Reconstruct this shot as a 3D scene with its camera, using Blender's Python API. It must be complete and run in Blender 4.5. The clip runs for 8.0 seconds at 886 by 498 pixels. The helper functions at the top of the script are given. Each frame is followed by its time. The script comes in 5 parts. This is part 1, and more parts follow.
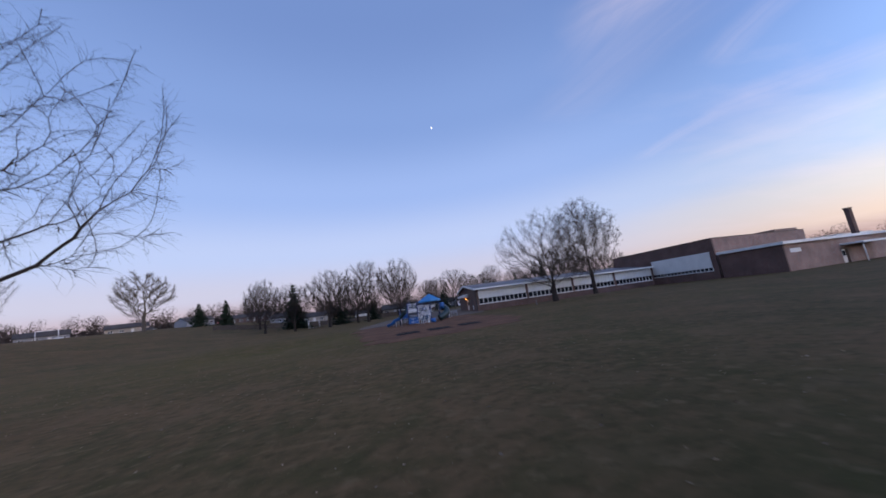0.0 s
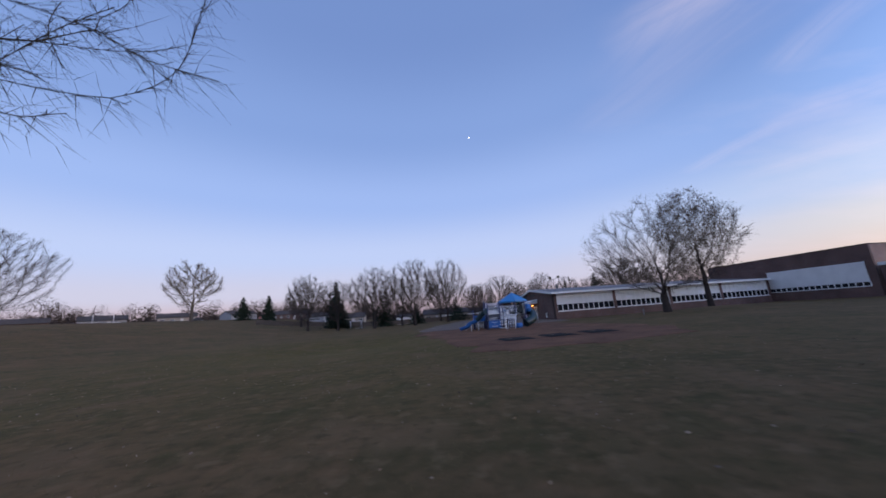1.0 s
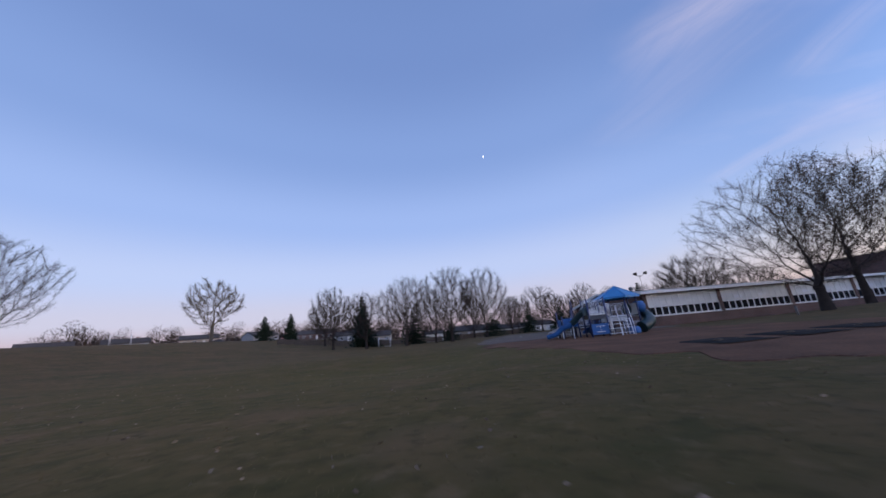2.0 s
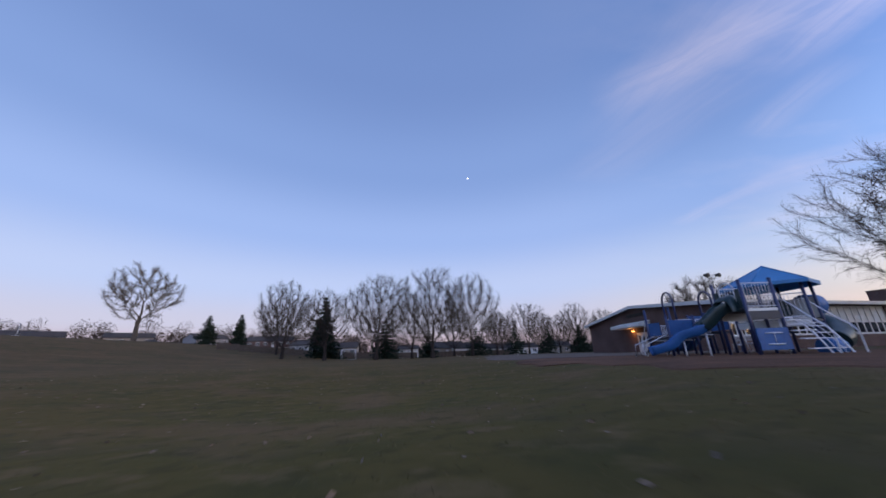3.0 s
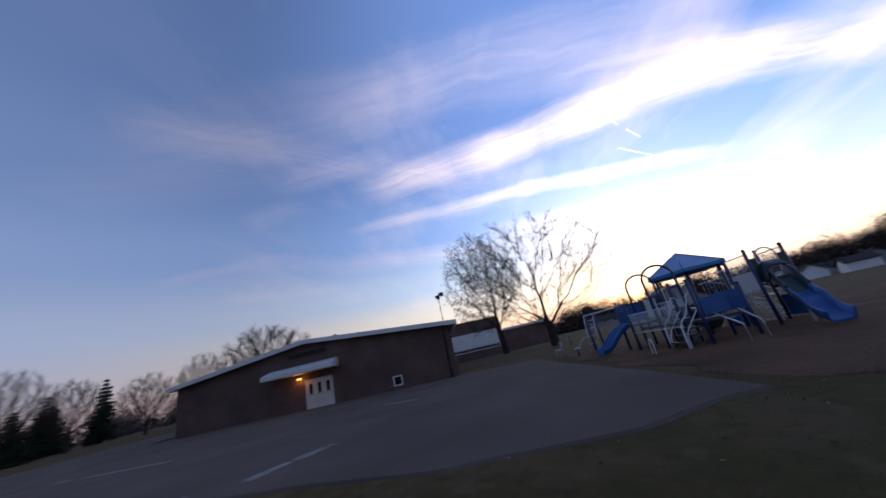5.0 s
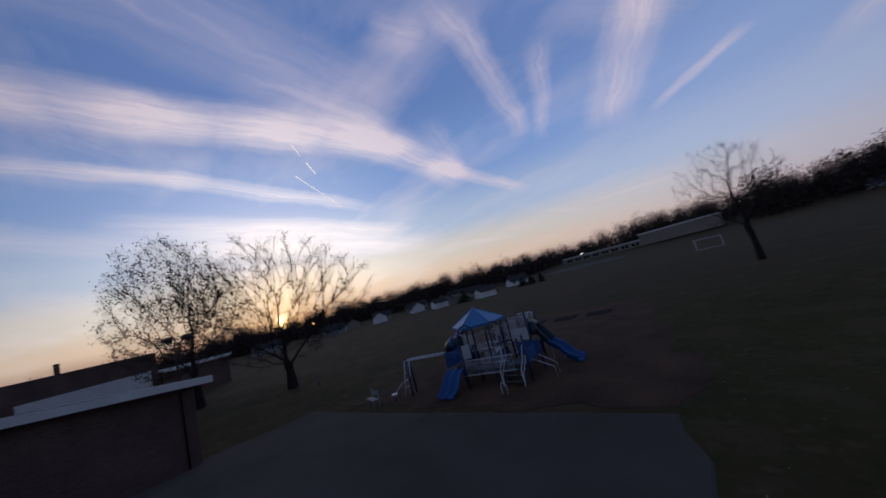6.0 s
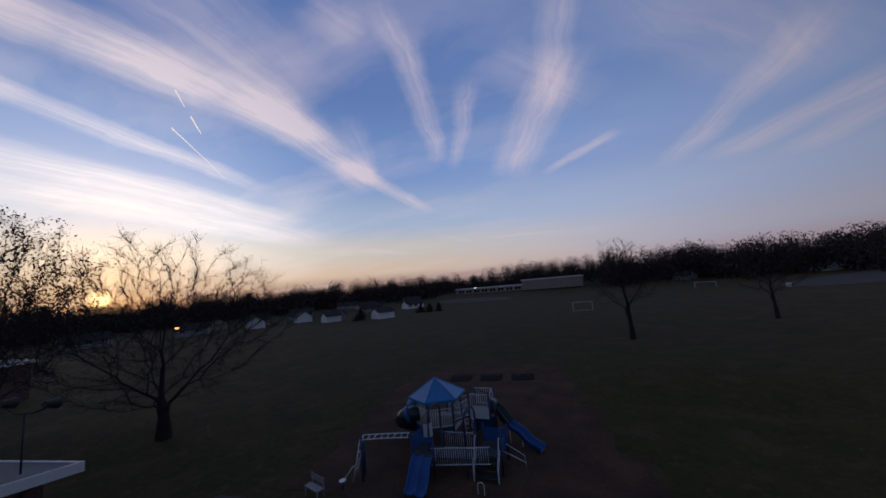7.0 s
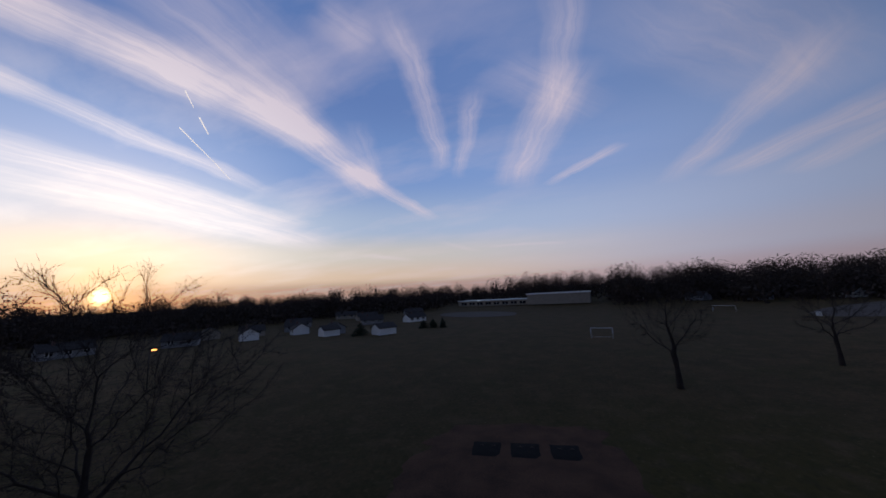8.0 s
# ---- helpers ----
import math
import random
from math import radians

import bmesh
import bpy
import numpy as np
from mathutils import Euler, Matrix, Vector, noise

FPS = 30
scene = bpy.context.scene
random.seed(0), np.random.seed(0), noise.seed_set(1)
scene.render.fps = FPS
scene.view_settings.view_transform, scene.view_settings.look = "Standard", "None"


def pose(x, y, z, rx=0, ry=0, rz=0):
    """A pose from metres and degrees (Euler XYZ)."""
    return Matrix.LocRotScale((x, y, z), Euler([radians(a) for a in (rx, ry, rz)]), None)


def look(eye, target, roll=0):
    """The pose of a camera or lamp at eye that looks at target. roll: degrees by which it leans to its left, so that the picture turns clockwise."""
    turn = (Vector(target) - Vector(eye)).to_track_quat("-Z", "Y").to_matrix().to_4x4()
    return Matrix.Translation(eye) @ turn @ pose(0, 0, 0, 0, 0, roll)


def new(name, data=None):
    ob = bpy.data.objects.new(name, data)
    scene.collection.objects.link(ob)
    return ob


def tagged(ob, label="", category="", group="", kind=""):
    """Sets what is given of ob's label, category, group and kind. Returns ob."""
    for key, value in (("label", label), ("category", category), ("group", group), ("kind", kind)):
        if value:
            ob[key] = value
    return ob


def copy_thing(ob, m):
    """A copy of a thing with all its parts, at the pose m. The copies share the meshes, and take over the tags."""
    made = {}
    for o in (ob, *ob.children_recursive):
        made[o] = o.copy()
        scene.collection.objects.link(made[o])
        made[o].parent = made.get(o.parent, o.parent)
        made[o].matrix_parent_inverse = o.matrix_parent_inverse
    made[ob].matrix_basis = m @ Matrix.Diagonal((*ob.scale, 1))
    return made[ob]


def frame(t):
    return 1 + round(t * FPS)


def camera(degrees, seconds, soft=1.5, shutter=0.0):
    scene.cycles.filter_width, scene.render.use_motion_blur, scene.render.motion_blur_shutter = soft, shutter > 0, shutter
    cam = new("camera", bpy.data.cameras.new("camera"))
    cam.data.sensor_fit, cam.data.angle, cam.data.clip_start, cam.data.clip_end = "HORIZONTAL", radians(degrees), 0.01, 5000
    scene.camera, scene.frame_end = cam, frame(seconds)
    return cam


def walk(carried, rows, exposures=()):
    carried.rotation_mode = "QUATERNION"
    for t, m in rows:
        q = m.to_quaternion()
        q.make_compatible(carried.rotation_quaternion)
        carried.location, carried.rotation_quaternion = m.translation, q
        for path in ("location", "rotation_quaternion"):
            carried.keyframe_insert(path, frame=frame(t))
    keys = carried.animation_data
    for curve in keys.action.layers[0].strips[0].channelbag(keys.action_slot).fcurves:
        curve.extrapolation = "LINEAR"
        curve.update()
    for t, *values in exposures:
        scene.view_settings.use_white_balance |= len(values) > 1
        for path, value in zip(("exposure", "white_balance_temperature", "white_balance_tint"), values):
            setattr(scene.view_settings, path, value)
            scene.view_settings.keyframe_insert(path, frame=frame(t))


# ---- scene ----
cam = camera(108.0, 8.0, soft=1.6, shutter=0.14)
PATH = [
    (0, (4.173, 16.011, 2.286), (5.111, 25.830, 3.932), -7.7),
    (0.5, (1.896, 20.974, 2.165), (2.620, 30.840, 3.630), -3.6),
    (1, (-1.216, 24.041, 1.880), (-1.236, 33.834, 3.905), -4.3),
    (1.5, (-4.031, 27.862, 1.505), (-4.585, 37.560, 3.880), -5.5),
    (3, (-8.496, 45.195, 0.450), (-8.288, 54.688, 3.589), -1.7),
    (3.3, (-9.365, 48.996, 0.337), (-7.678, 58.319, 3.537), -1.1),
    (3.5, (-9.985, 50.449, 0.258), (-7.291, 59.564, 3.366), -3.9),
    (4, (-10.684, 56.092, 0.458), (-5.686, 64.195, 3.516), -9.8),
    (4.5, (-11.958, 62.131, 1.393), (-4.458, 68.269, 3.856), -13.4),
    (5, (-10.301, 67.143, 1.539), (-0.872, 68.216, 4.694), -13.0),
    (5.2, (-9.225, 68.079, 1.563), (0.238, 67.024, 4.621), -15.6),
    (6.3, (-5.423, 75.961, 6.486), (-0.457, 67.340, 7.497), -10.5),
    (6.5, (-4.399, 76.273, 7.122), (-0.051, 67.323, 8.117), -7.8),
    (7, (-2.528, 76.143, 8.793), (1.118, 66.909, 9.992), -4.8),
    (7.5, (-0.667, 74.159, 10.235), (2.984, 64.950, 11.600), -4.0),
    (8, (1.132, 71.530, 11.749), (4.795, 62.334, 13.173), -2.9),
]
EXPOSURES = [(0.0, 0.3), (3.5, 0.27), (4.0, 0.22), (4.5, -0.08), (5.2, -0.5), (6.3, -1.42), (8.0, -1.34)]
walk(cam, [(t, look(eye, target, roll)) for t, eye, target, roll in PATH], EXPOSURES)

# ---- sky, sun and moon ----
SUN_AZ, SUN_EL = 111.5, 1.9
sun_way = Vector((math.sin(radians(SUN_AZ)) * math.cos(radians(SUN_EL)), math.cos(radians(SUN_AZ)) * math.cos(radians(SUN_EL)), math.sin(radians(SUN_EL))))

world = bpy.data.worlds.new("dusk_sky")
scene.world = world
world.use_nodes = True
wt = world.node_tree
wt.nodes.clear()


def wmath(op, a, b=None, clamp=False):
    n = wt.nodes.new("ShaderNodeMath")
    n.operation, n.use_clamp = op, clamp
    for i, v in enumerate((a, b)):
        if v is None:
            continue
        if isinstance(v, (int, float)):
            n.inputs[i].default_value = v
        else:
            wt.links.new(v, n.inputs[i])
    return n.outputs[0]


def wmix(fac, a, b, mode="MIX"):
    n = wt.nodes.new("ShaderNodeMix")
    n.data_type, n.blend_type = "RGBA", mode
    for i, v in ((0, fac), (6, a), (7, b)):
        if isinstance(v, (int, float)):
            n.inputs[i].default_value = v
        elif isinstance(v, tuple):
            n.inputs[i].default_value = (*v, 1)
        else:
            wt.links.new(v, n.inputs[i])
    return n.outputs[2]


sky = wt.nodes.new("ShaderNodeTexSky")
sky.sky_type = "NISHITA"
sky.sun_disc = False
sky.sun_elevation, sky.sun_rotation = radians(SUN_EL), radians(SUN_AZ)
sky.altitude, sky.air_density, sky.dust_density, sky.ozone_density = 200, 1.0, 0.6, 1.6
way = wt.nodes.new("ShaderNodeTexCoord").outputs["Generated"]
sep = wt.nodes.new("ShaderNodeSeparateXYZ")
wt.links.new(way, sep.inputs[0])
dot = wt.nodes.new("ShaderNodeVectorMath")
dot.operation = "DOT_PRODUCT"
wt.links.new(way, dot.inputs[0])
dot.inputs[1].default_value = sun_way
facing = wmath("MAXIMUM", dot.outputs["Value"], 0.0)
# clear sky: blue overhead, rose away from the sun, peach under it
def sky_ramp(stops):
    n = wt.nodes.new("ShaderNodeValToRGB")
    n.color_ramp.interpolation = "EASE"
    while len(n.color_ramp.elements) < len(stops):
        n.color_ramp.elements.new(0.5)
    for e, (at, col) in zip(n.color_ramp.elements, stops):
        e.position, e.color = at, (*col, 1)
    wt.links.new(wmath("MAXIMUM", sep.outputs[2], 0.0), n.inputs[0])
    return n.outputs[0]


AWAY = sky_ramp([(0.0, (0.42, 0.33, 0.42)), (0.035, (0.55, 0.44, 0.53)), (0.09, (0.57, 0.565, 0.735)), (0.19, (0.49, 0.58, 0.86)), (0.34, (0.33, 0.46, 0.82)), (0.52, (0.225, 0.345, 0.68)), (0.72, (0.17, 0.27, 0.57)), (1.0, (0.13, 0.21, 0.46))])
UNDER = sky_ramp([(0.0, (0.34, 0.22, 0.20)), (0.03, (0.42, 0.28, 0.25)), (0.065, (0.80, 0.60, 0.46)), (0.13, (0.72, 0.66, 0.60)), (0.21, (0.45, 0.56, 0.77)), (0.36, (0.215, 0.36, 0.72)), (0.56, (0.135, 0.24, 0.56)), (1.0, (0.11, 0.19, 0.44))])
flat = wt.nodes.new("ShaderNodeCombineXYZ")
wt.links.new(sep.outputs[0], flat.inputs[0])
wt.links.new(sep.outputs[1], flat.inputs[1])
unit = wt.nodes.new("ShaderNodeVectorMath")
unit.operation = "NORMALIZE"
wt.links.new(flat.outputs[0], unit.inputs[0])
azim = wt.nodes.new("ShaderNodeVectorMath")
azim.operation = "DOT_PRODUCT"
wt.links.new(unit.outputs[0], azim.inputs[0])
azim.inputs[1].default_value = Vector((sun_way.x, sun_way.y, 0)).normalized()
side = wt.nodes.new("ShaderNodeMapRange")
side.interpolation_type = "SMOOTHSTEP"
side.inputs["From Min"].default_value, side.inputs["From Max"].default_value = -0.12, 1.0
wt.links.new(azim.outputs["Value"], side.inputs["Value"])
blue = wmix(side.outputs[0], AWAY, UNDER)
nishita = wmix(1.0, sky.outputs[0], (0.13, 0.13, 0.17), "MULTIPLY")
even = wmix(0.15, blue, nishita)
# the sunset half of the sky is the brighter one
west = wt.nodes.new("ShaderNodeVectorMath")
west.operation = "DOT_PRODUCT"
wt.links.new(unit.outputs[0], west.inputs[0])
west.inputs[1].default_value = (math.sin(radians(142)), math.cos(radians(142)), 0)
gain = wt.nodes.new("ShaderNodeMapRange")
gain.interpolation_type = "SMOOTHSTEP"
gain.inputs["From Min"].default_value, gain.inputs["From Max"].default_value = -0.12, 0.97
gain.inputs["To Min"].default_value, gain.inputs["To Max"].default_value = 1.0, 2.25
wt.links.new(west.outputs["Value"], gain.inputs["Value"])
scaled = wt.nodes.new("ShaderNodeVectorMath")
scaled.operation = "SCALE"
wt.links.new(even, scaled.inputs[0])
wt.links.new(gain.outputs[0], scaled.inputs["Scale"])
clear = scaled.outputs[0]

# cirrus on a flat layer: where each way meets it, drawn out in wisps
lift = wmath("MAXIMUM", wmath("ADD", sep.outputs[2], 0.12), 0.02)
plane = wt.nodes.new("ShaderNodeCombineXYZ")
wt.links.new(wmath("DIVIDE", sep.outputs[0], lift), plane.inputs[0])
wt.links.new(wmath("DIVIDE", sep.outputs[1], lift), plane.inputs[1])


def wnoise(vector, scale, detail, rough=0.55, twist=0.0):
    n = wt.nodes.new("ShaderNodeTexNoise")
    n.inputs["Scale"].default_value, n.inputs["Detail"].default_value = scale, detail
    n.inputs["Roughness"].default_value, n.inputs["Distortion"].default_value = rough, twist
    wt.links.new(vector, n.inputs["Vector"])
    return n.outputs


drift = wnoise(plane.outputs[0], 1.7, 5, 0.6)
shifted = wt.nodes.new("ShaderNodeVectorMath")
shifted.operation = "MULTIPLY_ADD"
wt.links.new(drift[1], shifted.inputs[0])
shifted.inputs[1].default_value = (0.17, 0.17, 0.0)
centred = wt.nodes.new("ShaderNodeVectorMath")
centred.operation = "SUBTRACT"
wt.links.new(plane.outputs[0], centred.inputs[0])
centred.inputs[1].default_value = (0.085, 0.085, 0.0)
wt.links.new(centred.outputs[0], shifted.inputs[2])
warped = shifted.outputs[0]
layers = []


def wisp(ax, ay, bx, by, half, strength):
    """A drawn-out wisp of cirrus from a to b on the cloud layer, frayed along its length."""
    ax, ay, bx, by = ax - 0.16 * (bx - ax), ay - 0.16 * (by - ay), bx + 0.16 * (bx - ax), by + 0.16 * (by - ay)
    dx, dy = bx - ax, by - ay
    length = math.hypot(dx, dy)
    m = wt.nodes.new("ShaderNodeMapping")
    m.vector_type = "TEXTURE"
    m.inputs["Location"].default_value = (ax, ay, 0)
    m.inputs["Rotation"].default_value = (0, 0, math.atan2(dy, dx))
    m.inputs["Scale"].default_value = (length, 1.3 * half, 1)
    wt.links.new(warped, m.inputs[0])
    s = wt.nodes.new("ShaderNodeSeparateXYZ")
    wt.links.new(m.outputs[0], s.inputs[0])
    across = wmath("SUBTRACT", 1.0, wmath("MULTIPLY", s.outputs[1], s.outputs[1]), True)
    across = wmath("POWER", across, 1.5)
    along = wmath("MULTIPLY", wmath("MULTIPLY", s.outputs[0], wmath("SUBTRACT", 1.0, s.outputs[0])), 5.0, True)
    squeeze = wt.nodes.new("ShaderNodeVectorMath")
    squeeze.operation = "MULTIPLY"
    wt.links.new(m.outputs[0], squeeze.inputs[0])
    squeeze.inputs[1].default_value = (1.1 * length, 2.3, 0)
    frayed = wnoise(squeeze.outputs[0], 1.6, 6, 0.62, 0.5)[0]
    fray = wt.nodes.new("ShaderNodeMapRange")
    fray.inputs["From Min"].default_value, fray.inputs["From Max"].default_value = 0.3, 0.74
    wt.links.new(frayed, fray.inputs["Value"])
    amount = wmath("MULTIPLY", wmath("MULTIPLY", across, along), wmath("MULTIPLY_ADD", fray.outputs[0], 0.62 * strength))
    wt.nodes[-2].inputs[2].default_value = 0.34 * strength
    layers.append(amount)


CIRRUS = [
    (0.64, 0.86, 1.14, 0.39, 0.10, 0.5), (1.08, 0.72, 1.13, 0.19, 0.08, 0.5), (1.3, 0.39, 1.27, -0.3, 0.11, 0.85), (1.3, -0.1, 1.2, -0.7, 0.13, 0.95), (1.2, -0.5, 1.13, -1.12, 0.12, 0.95),
    (1.08, -0.85, 1.2, -1.78, 0.12, 0.95), (1.16, -1.5, 1.08, -2.42, 0.07, 0.85), (1.0, -0.5, 1.06, -1.3, 0.1, 0.45), (1.61, 0.55, 1.7, -0.31, 0.06, 0.6),
    (1.68, -0.15, 1.75, -1.29, 0.07, 0.8), (2.18, -0.3, 2.13, -1.9, 0.16, 0.95), (2.5, -0.5, 2.44, -2.5, 0.25, 0.9), (2.0, 0.87, 2.5, -0.3, 0.15, 0.4),
    (0.45, -0.78, 0.45, -1.05, 0.05, 0.35), (0.44, -0.95, 0.66, -1.67, 0.06, 0.65), (0.33, -1.24, 0.58, -1.83, 0.045, 0.55), (-0.07, -0.88, 0.0, -1.45, 0.07, 0.5),
    (-0.05, -1.28, 0.29, -2.09, 0.12, 0.8), (0.17, -1.13, -0.15, -1.51, 0.12, 0.35), (-0.28, -1.9, 0.06, -2.21, 0.05, 0.8), (-0.85, -1.45, -0.69, -2.39, 0.1, 0.6),
]
CIRRUS += [
    (-1.32, -1.78, -0.96, -2.42, 0.13, 0.75), (-1.46, -1.93, -1.34, -2.53, 0.12, 0.6), (-0.31, -0.99, -1.0, -1.69, 0.2, 0.45), (0.62, -0.66, 0.56, -0.82, 0.08, 0.3),
    (0.8, -3.69, 0.13, -3.89, 0.06, 0.5), (2.28, -3.25, 2.01, -3.76, 0.1, 0.5), (1.3, -3.25, 1.06, -3.79, 0.06, 0.3), (0.71, 1.0, 0.9, 0.11, 0.15, 0.3),
    (0.84, 0.3, 0.91, -0.78, 0.15, 0.35), (0.89, -1.19, 1.14, -1.71, 0.06, 0.35), (1.21, 0.3, 1.49, -0.13, 0.1, 0.55), (1.69, 0.23, 1.77, -0.19, 0.06, 0.4),
    (1.45, 1.73, 1.55, 1.3, 0.06, 0.35), (1.87, 1.81, 2.3, 1.18, 0.1, 0.35), (1.53, 1.3, 1.9, 0.93, 0.12, 0.35), (0.76, 1.32, 0.98, 0.78, 0.15, 0.22), (1.27, 1.03, 1.25, 0.75, 0.08, 0.3),
]
for *line, half, strength in CIRRUS:
    wisp(*line, half, strength * (0.5 if line[3] > -0.2 else 0.9))
thick = layers[0]
for more in layers[1:]:
    thick = wmath("ADD", thick, more)
veil_map = wt.nodes.new("ShaderNodeMapping")
veil_map.inputs["Rotation"].default_value, veil_map.inputs["Scale"].default_value = (0, 0, radians(58)), (0.6, 1.3, 1)
wt.links.new(warped, veil_map.inputs[0])
veil = wt.nodes.new("ShaderNodeMapRange")
veil.inputs["From Min"].default_value, veil.inputs["From Max"].default_value = 0.48, 0.78
wt.links.new(wnoise(veil_map.outputs[0], 1.3, 6, 0.58)[0], veil.inputs["Value"])
veiled = wmath("MULTIPLY", veil.outputs[0], wmath("MULTIPLY", side.outputs[0], 0.4))
mask = wmath("MINIMUM", wmath("MULTIPLY", wmath("ADD", thick, veiled), 0.9), 0.8)
near_sun = wmath("POWER", facing, 10.0)
lit = wmix(near_sun, (0.79, 0.66, 0.74), (1.28, 1.14, 1.07))
puff = wt.nodes.new("ShaderNodeVectorMath")
puff.operation = "SCALE"
wt.links.new(lit, puff.inputs[0])
wt.links.new(gain.outputs[0], puff.inputs["Scale"])
clouds = wmix(mask, clear, puff.outputs[0])
above = wt.nodes.new("ShaderNodeMapRange")
above.interpolation_type = "SMOOTHSTEP"
above.inputs["From Min"].default_value, above.inputs["From Max"].default_value = 0.03, 0.13
above.inputs["To Min"].default_value, above.inputs["To Max"].default_value = 0.22, 1.0
wt.links.new(sep.outputs[2], above.inputs["Value"])
glow = wmath("ADD", wmath("MULTIPLY", wmath("POWER", facing, 15000.0), 18.0), wmath("ADD", wmath("MULTIPLY", wmath("POWER", facing, 700.0), 0.9), wmath("MULTIPLY", wmath("MULTIPLY", wmath("POWER", facing, 19.0), 1.6), above.outputs[0])))
warm = wmix(wmath("POWER", facing, 30.0), (0.95, 0.92, 0.88), (1.0, 0.62, 0.25))
tinted = wt.nodes.new("ShaderNodeVectorMath")
tinted.operation = "SCALE"
wt.links.new(warm, tinted.inputs[0])
wt.links.new(glow, tinted.inputs["Scale"])
total = wmix(1.0, clouds, tinted.outputs[0], "ADD")
background = wt.nodes.new("ShaderNodeBackground")
wt.links.new(total, background.inputs[0])
wt.links.new(background.outputs[0], wt.nodes.new("ShaderNodeOutputWorld").inputs[0])

sun = new("sun", bpy.data.lights.new("sun", "SUN"))
sun.data.energy, sun.data.angle, sun.data.color = 0.3, radians(2.0), (1.0, 0.62, 0.34)
sun.matrix_world = look((0, 0, 50), Vector((0, 0, 50)) - sun_way)


# ---- materials ----
def material(name, col, col2=None, rough=0.75, scale=1.5, fine=30.0, bump=0.2, metal=0.0, each=0.0, island=0.0, soft=0.28):
    m = bpy.data.materials.new(name)
    m.use_nodes = True
    nt = m.node_tree
    bs = nt.nodes["Principled BSDF"]
    col2 = col2 or tuple(c * 0.7 for c in col)
    tc = nt.nodes.new("ShaderNodeTexCoord")
    n1, n2 = nt.nodes.new("ShaderNodeTexNoise"), nt.nodes.new("ShaderNodeTexNoise")
    for n, s in ((n1, scale), (n2, fine)):
        n.inputs["Scale"].default_value, n.inputs["Detail"].default_value = s, 4
        nt.links.new(tc.outputs["Object"], n.inputs["Vector"])
    add = nt.nodes.new("ShaderNodeMath")
    add.operation = "ADD"
    nt.links.new(n1.outputs[0], add.inputs[0])
    nt.links.new(n2.outputs[0], add.inputs[1])
    ramp = nt.nodes.new("ShaderNodeMapRange")
    ramp.inputs["From Min"].default_value, ramp.inputs["From Max"].default_value = 1 - soft, 1 + soft
    nt.links.new(add.outputs[0], ramp.inputs["Value"])
    mix = nt.nodes.new("ShaderNodeMix")
    mix.data_type = "RGBA"
    mix.inputs[6].default_value, mix.inputs[7].default_value = (*col, 1), (*col2, 1)
    nt.links.new(ramp.outputs[0], mix.inputs[0])
    out = mix.outputs[2]
    if each or island:
        hsv = nt.nodes.new("ShaderNodeHueSaturation")
        mr = nt.nodes.new("ShaderNodeMapRange")
        a = each or island
        mr.inputs["To Min"].default_value, mr.inputs["To Max"].default_value = 1 - a, 1 + a
        src = nt.nodes.new("ShaderNodeObjectInfo").outputs["Random"] if each else nt.nodes.new("ShaderNodeNewGeometry").outputs["Random Per Island"]
        nt.links.new(src, mr.inputs["Value"])
        nt.links.new(mr.outputs[0], hsv.inputs["Value"])
        nt.links.new(out, hsv.inputs["Color"])
        out = hsv.outputs[0]
    nt.links.new(out, bs.inputs["Base Color"])
    bs.inputs["Roughness"].default_value, bs.inputs["Metallic"].default_value = rough, metal
    bs.inputs["Diffuse Roughness"].default_value = 1.0 if rough > 0.88 else 0.0
    bs.inputs["Specular IOR Level"].default_value = 0.08 if rough > 0.88 else 0.5
    if bump:
        bp = nt.nodes.new("ShaderNodeBump")
        bp.inputs["Strength"].default_value, bp.inputs["Distance"].default_value = bump, 0.02
        nt.links.new(n2.outputs[0], bp.inputs["Height"])
        nt.links.new(bp.outputs[0], bs.inputs["Normal"])
    return m


def glowing(name, col, strength):
    m = bpy.data.materials.new(name)
    m.use_nodes = True
    bs = m.node_tree.nodes["Principled BSDF"]
    bs.inputs["Base Color"].default_value = (*col, 1)
    bs.inputs["Emission Color"].default_value, bs.inputs["Emission Strength"].default_value = (*col, 1), strength
    return m


